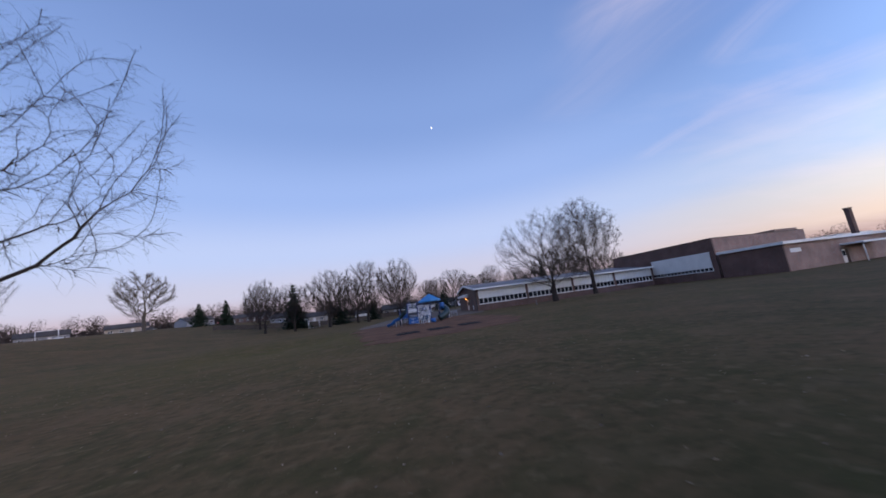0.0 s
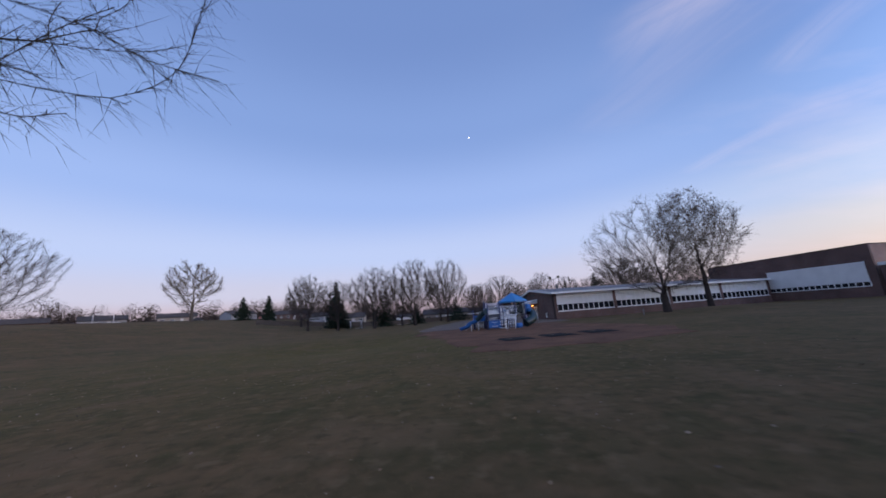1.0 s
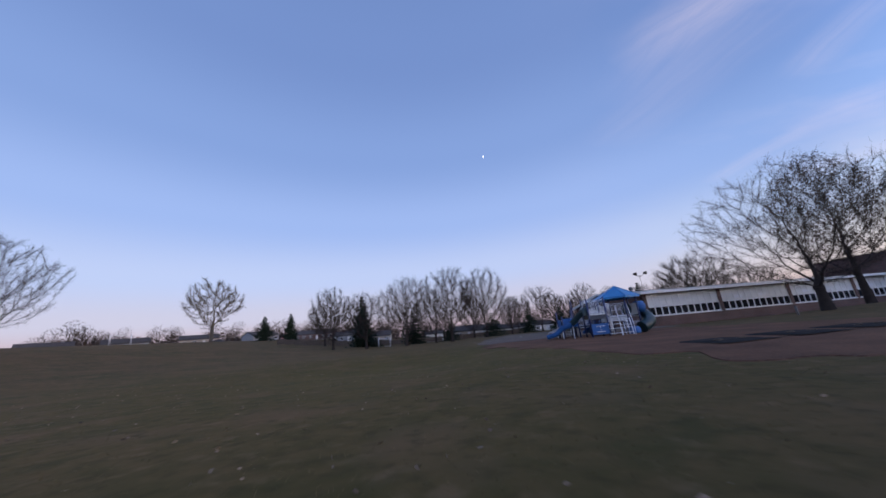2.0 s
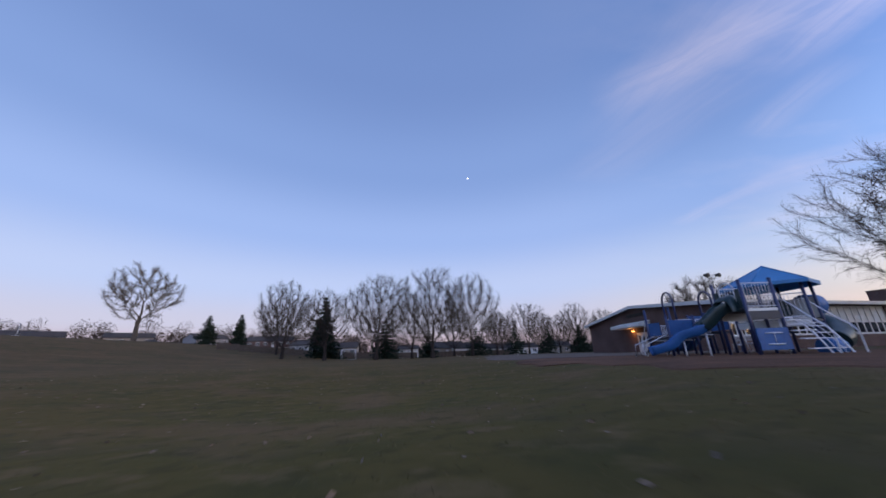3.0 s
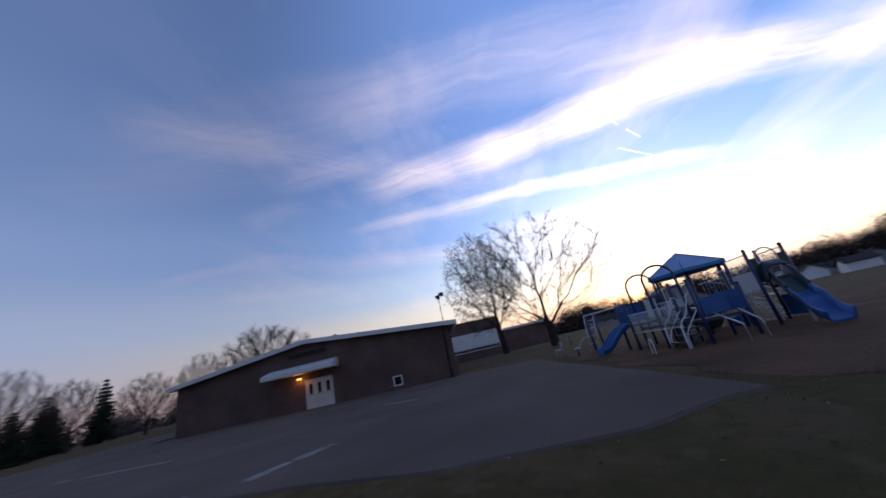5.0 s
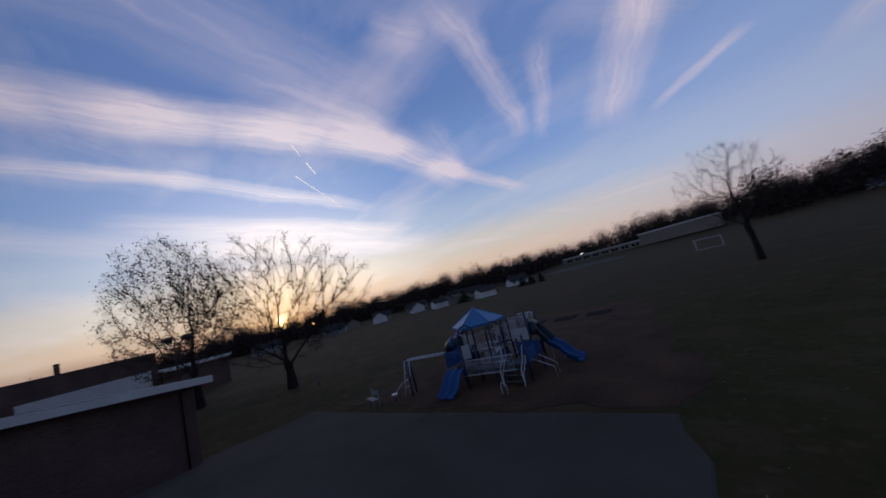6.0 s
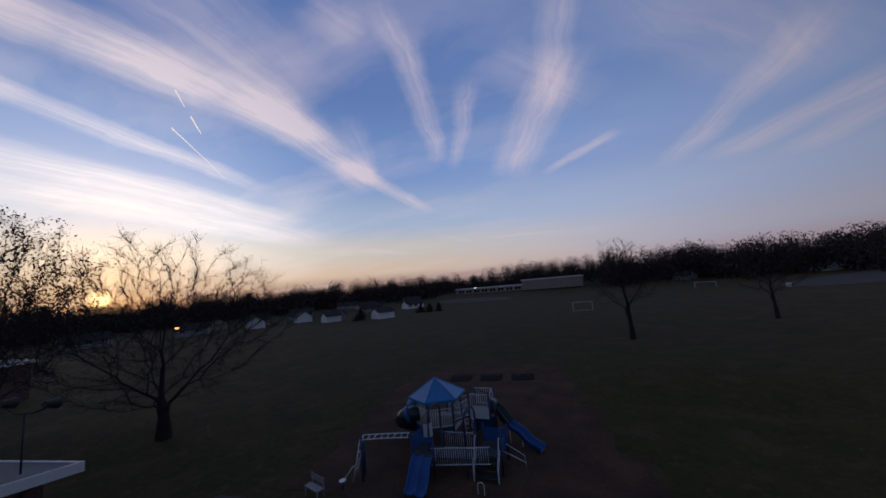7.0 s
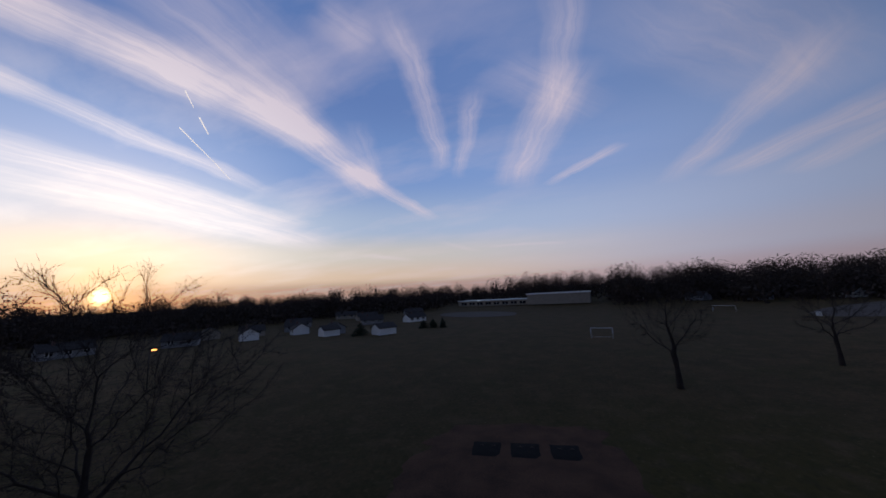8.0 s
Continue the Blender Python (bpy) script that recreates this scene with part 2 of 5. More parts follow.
def brickwork(name, col, col2, mortar):
    """Running bond at brick size, too far from the path for single bricks."""
    m = bpy.data.materials.new(name)
    m.use_nodes = True
    nt = m.node_tree
    bs = nt.nodes["Principled BSDF"]
    tc, sp, cb = nt.nodes.new("ShaderNodeTexCoord"), nt.nodes.new("ShaderNodeSeparateXYZ"), nt.nodes.new("ShaderNodeCombineXYZ")
    nt.links.new(tc.outputs["Object"], sp.inputs[0])
    ad = nt.nodes.new("ShaderNodeMath")
    nt.links.new(sp.outputs[0], ad.inputs[0])
    nt.links.new(sp.outputs[1], ad.inputs[1])
    nt.links.new(ad.outputs[0], cb.inputs[0])
    nt.links.new(sp.outputs[2], cb.inputs[1])
    br = nt.nodes.new("ShaderNodeTexBrick")
    br.inputs["Color1"].default_value, br.inputs["Color2"].default_value, br.inputs["Mortar"].default_value = (*col, 1), (*col2, 1), (*mortar, 1)
    br.inputs["Scale"].default_value, br.inputs["Mortar Size"].default_value = 1.0, 0.008
    br.inputs["Brick Width"].default_value, br.inputs["Row Height"].default_value = 0.21, 0.075
    nt.links.new(cb.outputs[0], br.inputs["Vector"])
    nz = nt.nodes.new("ShaderNodeTexNoise")
    nz.inputs["Scale"].default_value, nz.inputs["Detail"].default_value = 0.5, 5
    nt.links.new(tc.outputs["Object"], nz.inputs["Vector"])
    mr = nt.nodes.new("ShaderNodeMapRange")
    mr.inputs["From Min"].default_value, mr.inputs["From Max"].default_value = 0.3, 0.7
    mr.inputs["To Min"].default_value, mr.inputs["To Max"].default_value = 0.7, 1.2
    nt.links.new(nz.outputs[0], mr.inputs["Value"])
    hs = nt.nodes.new("ShaderNodeHueSaturation")
    nt.links.new(br.outputs["Color"], hs.inputs["Color"])
    nt.links.new(mr.outputs[0], hs.inputs["Value"])
    nt.links.new(hs.outputs[0], bs.inputs["Base Color"])
    bp = nt.nodes.new("ShaderNodeBump")
    bp.inputs["Strength"].default_value, bp.inputs["Distance"].default_value, bp.invert = 0.5, 0.01, True
    nt.links.new(br.outputs["Fac"], bp.inputs["Height"])
    nt.links.new(bp.outputs[0], bs.inputs["Normal"])
    bs.inputs["Roughness"].default_value = 0.85
    return m


GRASS = material("turf", (0.098, 0.062, 0.030), (0.052, 0.041, 0.017), 0.95, 0.16, 2.6, 0.6, soft=0.24)
# turf that stayed green in the damp hollow and in patches, and worn brown scuffs between them
gt = GRASS.node_tree
shader = next(n for n in gt.nodes if n.type == "BSDF_PRINCIPLED")
tone = shader.inputs["Base Color"].links[0].from_socket
spot = gt.nodes.new("ShaderNodeTexCoord").outputs["Object"]
damp = gt.nodes.new("ShaderNodeMapping")
damp.vector_type = "TEXTURE"
damp.inputs["Location"].default_value, damp.inputs["Scale"].default_value = (-9, 52, 0), (30, 24, 30)
gt.links.new(spot, damp.inputs["Vector"])
hollow = gt.nodes.new("ShaderNodeTexGradient")
hollow.gradient_type = "SPHERICAL"
gt.links.new(damp.outputs[0], hollow.inputs["Vector"])
green = gt.nodes.new("ShaderNodeMix")
green.data_type = "RGBA"
gt.links.new(hollow.outputs[1], green.inputs[0])
gt.links.new(tone, green.inputs[6])
green.inputs[7].default_value = (0.070, 0.056, 0.015, 1)
tone = green.outputs[2]
for scale, low, high, most, col in ((0.11, 0.50, 0.68, 0.4, (0.050, 0.047, 0.013)), (0.9, 0.50, 0.66, 0.6, (0.036, 0.037, 0.012)), (0.45, 0.52, 0.68, 0.6, (0.120, 0.076, 0.041)), (3.2, 0.52, 0.70, 0.5, (0.030, 0.027, 0.010)), (2.3, 0.56, 0.72, 0.5, (0.135, 0.092, 0.050))):
    speck = gt.nodes.new("ShaderNodeTexNoise")
    speck.inputs["Scale"].default_value, speck.inputs["Detail"].default_value = scale, 6
    gt.links.new(spot, speck.inputs["Vector"])
    span = gt.nodes.new("ShaderNodeMapRange")
    span.inputs["From Min"].default_value, span.inputs["From Max"].default_value, span.inputs["To Max"].default_value = low, high, most
    gt.links.new(speck.outputs[0], span.inputs["Value"])
    blend = gt.nodes.new("ShaderNodeMix")
    blend.data_type = "RGBA"
    gt.links.new(span.outputs[0], blend.inputs[0])
    gt.links.new(tone, blend.inputs[6])
    blend.inputs[7].default_value = (*col, 1)
    tone = blend.outputs[2]
gt.links.new(tone, shader.inputs["Base Color"])
BLADE = material("grass_blades", (0.125, 0.088, 0.046), (0.082, 0.072, 0.032), 0.95, 0.4, 5, 0, island=0.25)
LEAF_LITTER = material("dead_leaves", (0.20, 0.15, 0.10), (0.11, 0.075, 0.05), 0.8, 2, 20, 0, island=0.5)
MULCH = material("wood_mulch", (0.14, 0.074, 0.045), (0.058, 0.033, 0.022), 0.95, 0.5, 14, 0.9)
ASPHALT = material("worn_asphalt", (0.128, 0.102, 0.084), (0.080, 0.064, 0.053), 0.9, 0.35, 40, 0.35)
PAINT_LINE = material("faded_line_paint", (0.25, 0.24, 0.225), (0.10, 0.09, 0.083), 0.85, 2.5, 12, 0.1)
RUBBER = material("black_rubber", (0.012, 0.0115, 0.012), (0.02, 0.019, 0.018), 0.95, 2, 30, 0.3)
BARK = material("grey_bark", (0.058, 0.047, 0.041), (0.032, 0.026, 0.024), 0.95, 2.5, 18, 0.8)
BARK_PALE = material("pale_bark", (0.16, 0.135, 0.11), (0.08, 0.066, 0.056), 0.95, 2.5, 18, 0.6)
OAK_LEAF = material("dry_brown_leaves", (0.075, 0.05, 0.036), (0.045, 0.032, 0.026), 0.85, 2, 20, 0, island=0.45)
NEEDLE = material("conifer_needles", (0.028, 0.042, 0.028), (0.016, 0.026, 0.019), 0.9, 1.5, 12, 0, island=0.35)
WOODS = material("bare_woods", (0.085, 0.066, 0.056), (0.05, 0.04, 0.036), 0.95, 0.3, 2, 0, island=0.35)
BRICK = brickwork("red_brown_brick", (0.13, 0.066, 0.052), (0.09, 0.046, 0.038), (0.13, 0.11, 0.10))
# lighter copy of the brick, with the light on the fronts put into its colour
BRICK_LIT = brickwork("lit_pink_brick", (0.30, 0.175, 0.135), (0.24, 0.135, 0.105), (0.28, 0.25, 0.22))
WHITE = material("white_painted_metal", (0.72, 0.72, 0.70), (0.60, 0.60, 0.58), 0.5, 1.2, 25, 0.08)
PANEL = material("white_wall_panel", (0.66, 0.66, 0.64), (0.55, 0.55, 0.535), 0.6, 0.8, 15, 0.08)
ROOFING = material("grey_roof_felt", (0.16, 0.155, 0.155), (0.10, 0.097, 0.10), 0.85, 0.4, 12, 0.3)
DARK_METAL = material("dark_bronze_metal", (0.045, 0.038, 0.034), (0.03, 0.026, 0.024), 0.55, 2, 20, 0.1, 0.4)
GLASS = material("dark_window_glass", (0.012, 0.013, 0.016), (0.02, 0.02, 0.024), 0.08, 0.8, 3, 0)
DOOR_WHITE = material("cream_door_paint", (0.66, 0.62, 0.58), (0.56, 0.52, 0.48), 0.5, 1.5, 20, 0.08)
BLUE = material("blue_plastic", (0.018, 0.105, 0.31), (0.013, 0.078, 0.24), 0.55, 1.5, 12, 0.05)
BLUE_ROOF = material("blue_metal_roof", (0.022, 0.19, 0.42), (0.018, 0.15, 0.35), 0.42, 1.2, 10, 0.05)
NAVY = material("navy_post_paint", (0.025, 0.04, 0.12), (0.02, 0.03, 0.085), 0.45, 2, 20, 0.05)
GREEN_TUBE = material("dark_green_plastic", (0.012, 0.035, 0.036), (0.01, 0.026, 0.03), 0.35, 1.5, 15, 0.05)
DECK = material("coated_deck_steel", (0.035, 0.04, 0.055), (0.025, 0.03, 0.04), 0.6, 4, 40, 0.4)
RAIL = material("white_tube_paint", (0.70, 0.71, 0.74), (0.58, 0.59, 0.62), 0.4, 3, 30, 0.04)
TIMBER = material("weathered_timber", (0.15, 0.12, 0.095), (0.085, 0.068, 0.055), 0.9, 3, 25, 0.6)
HOUSE_WALLS = [material("white_siding", (0.8, 0.8, 0.79), (0.68, 0.68, 0.67), 0.7, 0.6, 8, 0.1), material("grey_siding", (0.27, 0.27, 0.285), (0.2, 0.2, 0.21), 0.75, 0.6, 8, 0.1), material("tan_siding", (0.34, 0.29, 0.235), (0.26, 0.22, 0.18), 0.75, 0.6, 8, 0.1), BRICK]
SHINGLE = material("dark_shingles", (0.075, 0.07, 0.07), (0.05, 0.046, 0.047), 0.9, 0.8, 8, 0.4)
CAR_PAINTS = [material("silver_car_paint", (0.42, 0.43, 0.45), (0.38, 0.39, 0.41), 0.3, 1, 8, 0, 0.3), material("dark_car_paint", (0.03, 0.03, 0.035), (0.04, 0.04, 0.045), 0.3, 1, 8, 0), material("red_car_paint", (0.22, 0.03, 0.03), (0.2, 0.025, 0.025), 0.3, 1, 8, 0)]
LAMP_GLOW = glowing("amber_lamp", (1.0, 0.36, 0.08), 10)
PALE_GLOW = glowing("white_lamp", (1.0, 0.93, 0.82), 12)
MOON_GLOW = glowing("moonlit", (1.0, 0.98, 0.94), 1.6)
TRAIL_GLOW = glowing("sunlit_vapour", (1.0, 0.9, 0.82), 2.0)


# ---- building helpers ----
def smooth(a, b, v):
    u = min(max((v - a) / (b - a), 0), 1)
    return u * u * (3 - 2 * u)


def ground(x, y):
    """Height of the ground: a level field with a shallow swale, rising a little to the school and the far edges."""
    z = -0.55 * math.exp(-(((x + 11.8) / 7.2) ** 2) - ((y - 53.5) / 8.5) ** 2)
    z += 0.15 * smooth(-9, -3, x) * smooth(38, 50, y)
    z += 0.5 * math.exp(-(((x - 31) / 9) ** 2) - ((y - 63) / 5.5) ** 2)
    r = math.hypot(x, y)
    z += 6.5 * smooth(22, 105, -x) * smooth(-50, 20, y)
    west = max(0.0, -x / (r + 1)) * smooth(-40, 60, y)
    z += 0.012 * max(0, r - 80) * west * (1 - smooth(230, 600, r))
    z += 0.04 * max(0, r - 105) * max(0.0, -y / (r + 1)) * (1 - smooth(330, 800, r))
    return z


def mesh_of(name, verts, faces, mat, parent=None, label="", smooth_it=False):
    me = bpy.data.meshes.new(name)
    me.from_pydata([tuple(v) for v in verts], [], [tuple(f) for f in faces])
    me.materials.append(mat)
    if smooth_it:
        me.shade_smooth()
    ob = new(name, me)
    if parent:
        ob.parent = parent
    return tagged(ob, label)


def part(name, bm, mat, parent=None, label="", smooth_it=False):
    me = bpy.data.meshes.new(name)
    bm.normal_update()
    bm.to_mesh(me)
    bm.free()
    me.materials.append(mat)
    if smooth_it:
        me.shade_smooth()
    ob = new(name, me)
    if parent:
        ob.parent = parent
    return tagged(ob, label)


def thing(name, x, y, z, turn_z=0.0, label="", category="", group="", kind=""):
    ob = new(name)
    ob.empty_display_size = 0.3
    ob.matrix_world = pose(x, y, z, 0, 0, turn_z)
    return tagged(ob, label, category, group, kind)


def add_box(bm, x0, y0, z0, x1, y1, z1, bevel=0.0):
    vs = [bm.verts.new((x, y, z)) for z in (z0, z1) for x, y in ((x0, y0), (x1, y0), (x1, y1), (x0, y1))]
    fs = [bm.faces.new([vs[i] for i in f]) for f in ((3, 2, 1, 0), (4, 5, 6, 7), (0, 1, 5, 4), (1, 2, 6, 5), (2, 3, 7, 6), (3, 0, 4, 7))]
    if bevel:
        bmesh.ops.bevel(bm, geom=list({e for f in fs for e in f.edges}), offset=bevel, segments=2, affect="EDGES", profile=0.7)
    return bm


def box(x0, y0, z0, x1, y1, z1, bevel=0.0):
    return add_box(bmesh.new(), x0, y0, z0, x1, y1, z1, bevel)


def add_tube(bm, points, r, sides=8, r_end=None, closed=True):
    pts = [Vector(p) for p in points]
    rings = []
    for i, p in enumerate(pts):
        d = (pts[min(i + 1, len(pts) - 1)] - pts[max(i - 1, 0)]).normalized()
        a = d.cross((0, 0, 1)) if abs(d.z) < 0.95 else d.cross((1, 0, 0))
        a.normalize()
        b = d.cross(a)
        rr = r if r_end is None else r + (r_end - r) * i / (len(pts) - 1)
        rings.append([bm.verts.new(p + rr * (math.cos(2 * math.pi * k / sides) * a + math.sin(2 * math.pi * k / sides) * b)) for k in range(sides)])
    for u, v in zip(rings, rings[1:]):
        for k in range(sides):
            f = bm.faces.new((u[k], u[(k + 1) % sides], v[(k + 1) % sides], v[k]))
            f.smooth = True
    if closed:
        bm.faces.new(rings[0][::-1])
        bm.faces.new(rings[-1])
    return bm


def tube(points, r, sides=8, r_end=None):
    return add_tube(bmesh.new(), points, r, sides, r_end)


def arc(cx, cy, z0, z1, half, ax=(1, 0), n=14):
    """A hoop: two legs from z0 joined by a half round at z1."""
    pts = [(cx - half * ax[0], cy - half * ax[1], z0)]
    for k in range(n + 1):
        a = math.pi * (1 - k / n)
        pts.append((cx + half * math.cos(a) * ax[0], cy + half * math.cos(a) * ax[1], z1 + half * math.sin(a)))
    pts.append((cx + half * ax[0], cy + half * ax[1], z0))
    return pts


# ---- ground ----
def axis_steps(fine_from, fine_to, fine, reach):
    out, v, step = [], fine_from, fine
    while v <= fine_to:
        out.append(v)
        v += fine
    hi, lo, step = out[-1], out[0], fine
    while hi < reach:
        step *= 1.22
        hi += step
        out.append(hi)
    step = fine
    while lo > -reach:
        step *= 1.22
        lo -= step
        out.insert(0, lo)
    return out


def sheet(name, xs, ys, mat, lift=0.0):
    verts = [(x, y, ground(x, y) + lift) for y in ys for x in xs]
    nx = len(xs)
    faces = [(j * nx + i, j * nx + i + 1, (j + 1) * nx + i + 1, (j + 1) * nx + i) for j in range(len(ys) - 1) for i in range(nx - 1)]
    return mesh_of(name, verts, faces, mat, smooth_it=True)


tagged(sheet("ground", axis_steps(-40, 60, 1.0, 4500), axis_steps(-10, 100, 1.0, 4500), GRASS), "mown dormant grass field, olive and brown", "ground", kind="structure")


def inside(poly, x, y):
    hit = False
    for (x0, y0), (x1, y1) in zip(poly, poly[1:] + poly[:1]):
        if (y0 > y) != (y1 > y) and x < (x1 - x0) * (y - y0) / (y1 - y0) + x0:
            hit = not hit
    return hit


def patch_sheet(name, poly, mat, lift, wobble=0.0, step=1.0):
    """A flat area with a feathered edge that follows the ground."""
    edge = []
    for (x0, y0), (x1, y1) in zip(poly, poly[1:] + poly[:1]):
        n = max(2, int(math.hypot(x1 - x0, y1 - y0) / step))
        for k in range(n):
            x, y = x0 + (x1 - x0) * k / n, y0 + (y1 - y0) * k / n
            w = wobble * noise.noise((x * 0.6, y * 0.6, 3.1))
            edge.append((x + w, y + w * 0.8))
    bm = bmesh.new()
    vs = [bm.verts.new((x, y, 0)) for x, y in edge]
    f = bm.faces.new(vs)
    xs = [p[0] for p in edge]
    ys = [p[1] for p in edge]
    for axis, lo, hi in (((1, 0, 0), min(xs), max(xs)), ((0, 1, 0), min(ys), max(ys))):
        c = math.ceil(lo + 0.01)
        while c < hi:
            bmesh.ops.bisect_plane(bm, geom=bm.verts[:] + bm.edges[:] + bm.faces[:], plane_co=Vector(axis) * c, plane_no=axis)
            c += 1
    for v in bm.verts:
        v.co.z = ground(v.co.x, v.co.y) + lift
    rim = [e for e in bm.edges if e.is_boundary]
    low = bmesh.ops.extrude_edge_only(bm, edges=rim)
    mid = Vector((sum(xs) / len(xs), sum(ys) / len(ys), 0))
    for v in (g for g in low["geom"] if isinstance(g, bmesh.types.BMVert)):
        out = Vector((v.co.x - mid.x, v.co.y - mid.y, 0)).normalized()
        v.co += 0.14 * out - Vector((0, 0, lift + 0.015))
    bmesh.ops.recalc_face_normals(bm, faces=bm.faces[:])
    return part(name, bm, mat)


ASPHALT_EDGE = [(-4.2, 63.5), (2.6, 64.3), (8.0, 64.9), (13.8, 65.4), (14.6, 70.6), (14.6, 97.0), (30.0, 99.0), (30.0, 112.0), (3.0, 112.0), (-3.6, 82.0), (-4.4, 73.3), (-5.2, 68.4), (-5.0, 65.7)]
tagged(patch_sheet("pavement", ASPHALT_EDGE, ASPHALT, 0.03, 0.13, 0.4), "worn grey asphalt play yard with faded markings", "pavement", kind="structure")
MULCH_EDGE = [(0.3, 40.2), (6.0, 40.6), (12.4, 42.5), (13.4, 50.0), (11.8, 57.5), (11.2, 64.3), (3.0, 63.9), (-3.9, 63.0), (-5.0, 60.4), (-3.6, 55.0), (-1.4, 48.0)]
tagged(patch_sheet("mulch_bed", MULCH_EDGE, MULCH, 0.024, 1.1, 0.35), "red-brown wood mulch under the playground", "mulch", kind="structure")

# faded painted numbers and lines on the asphalt
for x0, y0, x1, y1, w in ((-3.9, 72.6, -2.0, 71.8, 0.34), (2.2, 86.7, 1.3, 80.2, 0.22), (4.9, 73.0, 4.1, 71.3, 0.3), (-6.4, 74.4, -4.2, 73.6, 0.26), (9.4, 78.3, 9.2, 76.9, 0.35)):
    d = Vector((x1 - x0, y1 - y0, 0))
    n = Vector((-d.y, d.x, 0)).normalized() * w / 2
    k = 18
    top, bot = [], []
    for i in range(k + 1):
        p = Vector((x0, y0, 0)) + d * i / k
        wob = 1 + 0.5 * noise.noise((p.x * 2, p.y * 2, 1))
        for s, row in ((1, top), (-1, bot)):
            q = p + n * s * wob
            row.append((q.x, q.y, ground(q.x, q.y) + 0.036))
    stripe = mesh_of("line_marking", top + bot, [(i, i + k + 1, i + k + 2, i + 1) for i in range(k) if noise.noise((x0 + i * 1.7, y0, 5.0)) > -0.22], PAINT_LINE)
    tagged(stripe, "faded white paint stripe on asphalt", "marking", "pavement markings", "structure")


# rubber mats of the old swing bay
for cx, cy in ((8.5, 46.3), (5.7, 45.8), (2.9, 45.3)):
    mat_thing = thing("rubber_mat", cx, cy, ground(cx, cy) + 0.03, 10, "black rubber mat sunk in the mulch", "mat", "swing bay mats")
    bm = bmesh.new()
    rows = []
    for j in range(5):
        for i in range(7):
            u, v = i / 6 - 0.5, j / 4 - 0.5
            edge = 0.07 * (noise.noise((cx + u * 3, cy + v * 3, 0)))
            rows.append(bm.verts.new((u * 2.1 + edge, v * 2.4 + edge, 0.05 - 0.05 * (abs(u) > 0.45 or abs(v) > 0.45))))
    for j in range(4):
        for i in range(6):
            bm.faces.new((rows[j * 7 + i], rows[j * 7 + i + 1], rows[j * 7 + i + 8], rows[j * 7 + i + 7]))
    part("mat", bm, RUBBER, mat_thing)
    for k in (-0.55, 0.35):
        part("rim_strip", tube([(k - 0.16, -0.42, 0.05), (k, -0.52, 0.07), (k + 0.16, -0.42, 0.05)], 0.03, 6), TIMBER, mat_thing, "short worn timber edging strip")


# ---- school ----
BASE = 0.15
X_END, X_GYM, SKEW = 14.0, 52.6, 12.0
SLOPE = math.tan(radians(SKEW))
Y_FRONT, Y_BACK, Y_RIDGE = 70.8, 94.0, 82.4
EAVE, RIDGE = 3.72, 4.9


def wall_with_holes(name, length, height, thick, holes, mat, parent, label=""):
    """A wall along local x from 0, facing local -y, with openings (x0, z0, x1, z1) through it."""
    xs = sorted({0.0, length, *[h[0] for h in holes], *[h[2] for h in holes]})
    zs = sorted({0.0, height, *[h[1] for h in holes], *[h[3] for h in holes]})
    bm = bmesh.new()
    for x0, x1 in zip(xs, xs[1:]):
        for z0, z1 in zip(zs, zs[1:]):
            mx, mz = (x0 + x1) / 2, (z0 + z1) / 2
            if not any(h[0] < mx < h[2] and h[1] < mz < h[3] for h in holes):
                add_box(bm, x0, 0, z0, x1, thick, z1)
    bmesh.ops.remove_doubles(bm, verts=bm.verts[:], dist=0.0005)
    inner = [f for f in bm.faces if any(g is not f and (g.calc_center_median() - f.calc_center_median()).length < 1e-4 for e in f.edges for g in e.link_faces)]
    if inner:
        bmesh.ops.delete(bm, geom=inner, context="FACES_ONLY")
    return part(name, bm, mat, parent, label)


def by_wing(x, y):
    """A place given along the wing's own axes, as it lies in the world."""
    return x, y + (x - X_END) * SLOPE


wing = thing("school_wing", X_END, Y_FRONT, BASE, 0, "long low brick classroom wing with white window bays", "school building")
L_WING, D_WING = X_GYM - X_END, Y_BACK - Y_FRONT
BAYS = 4
bay = L_WING / BAYS
SILL, HEAD, TRANSOM = 1.12, 3.52, 2.06
front_holes = [(b * bay + (0.18 if b else 0.35), SILL, (b + 1) * bay - 0.28, HEAD) for b in range(BAYS)]
wall_with_holes("wall", L_WING, EAVE, 0.3, front_holes, BRICK, wing)
# end wall with its low gable, one door opening and a small window
bm = bmesh.new()
ridge_y = Y_RIDGE - Y_FRONT
D0, D1, DH = 80.35 - Y_FRONT, 82.65 - Y_FRONT, 2.1
W0, W1, WZ0, WZ1 = 75.0 - Y_FRONT, 75.62 - Y_FRONT, 0.32, 0.92
cuts = sorted([0.3, W0, W1, D0, D1, ridge_y, D_WING])


def gable(y):
    return EAVE + (RIDGE - EAVE) * (y / ridge_y if y < ridge_y else (D_WING - y) / (D_WING - ridge_y)) - 0.02


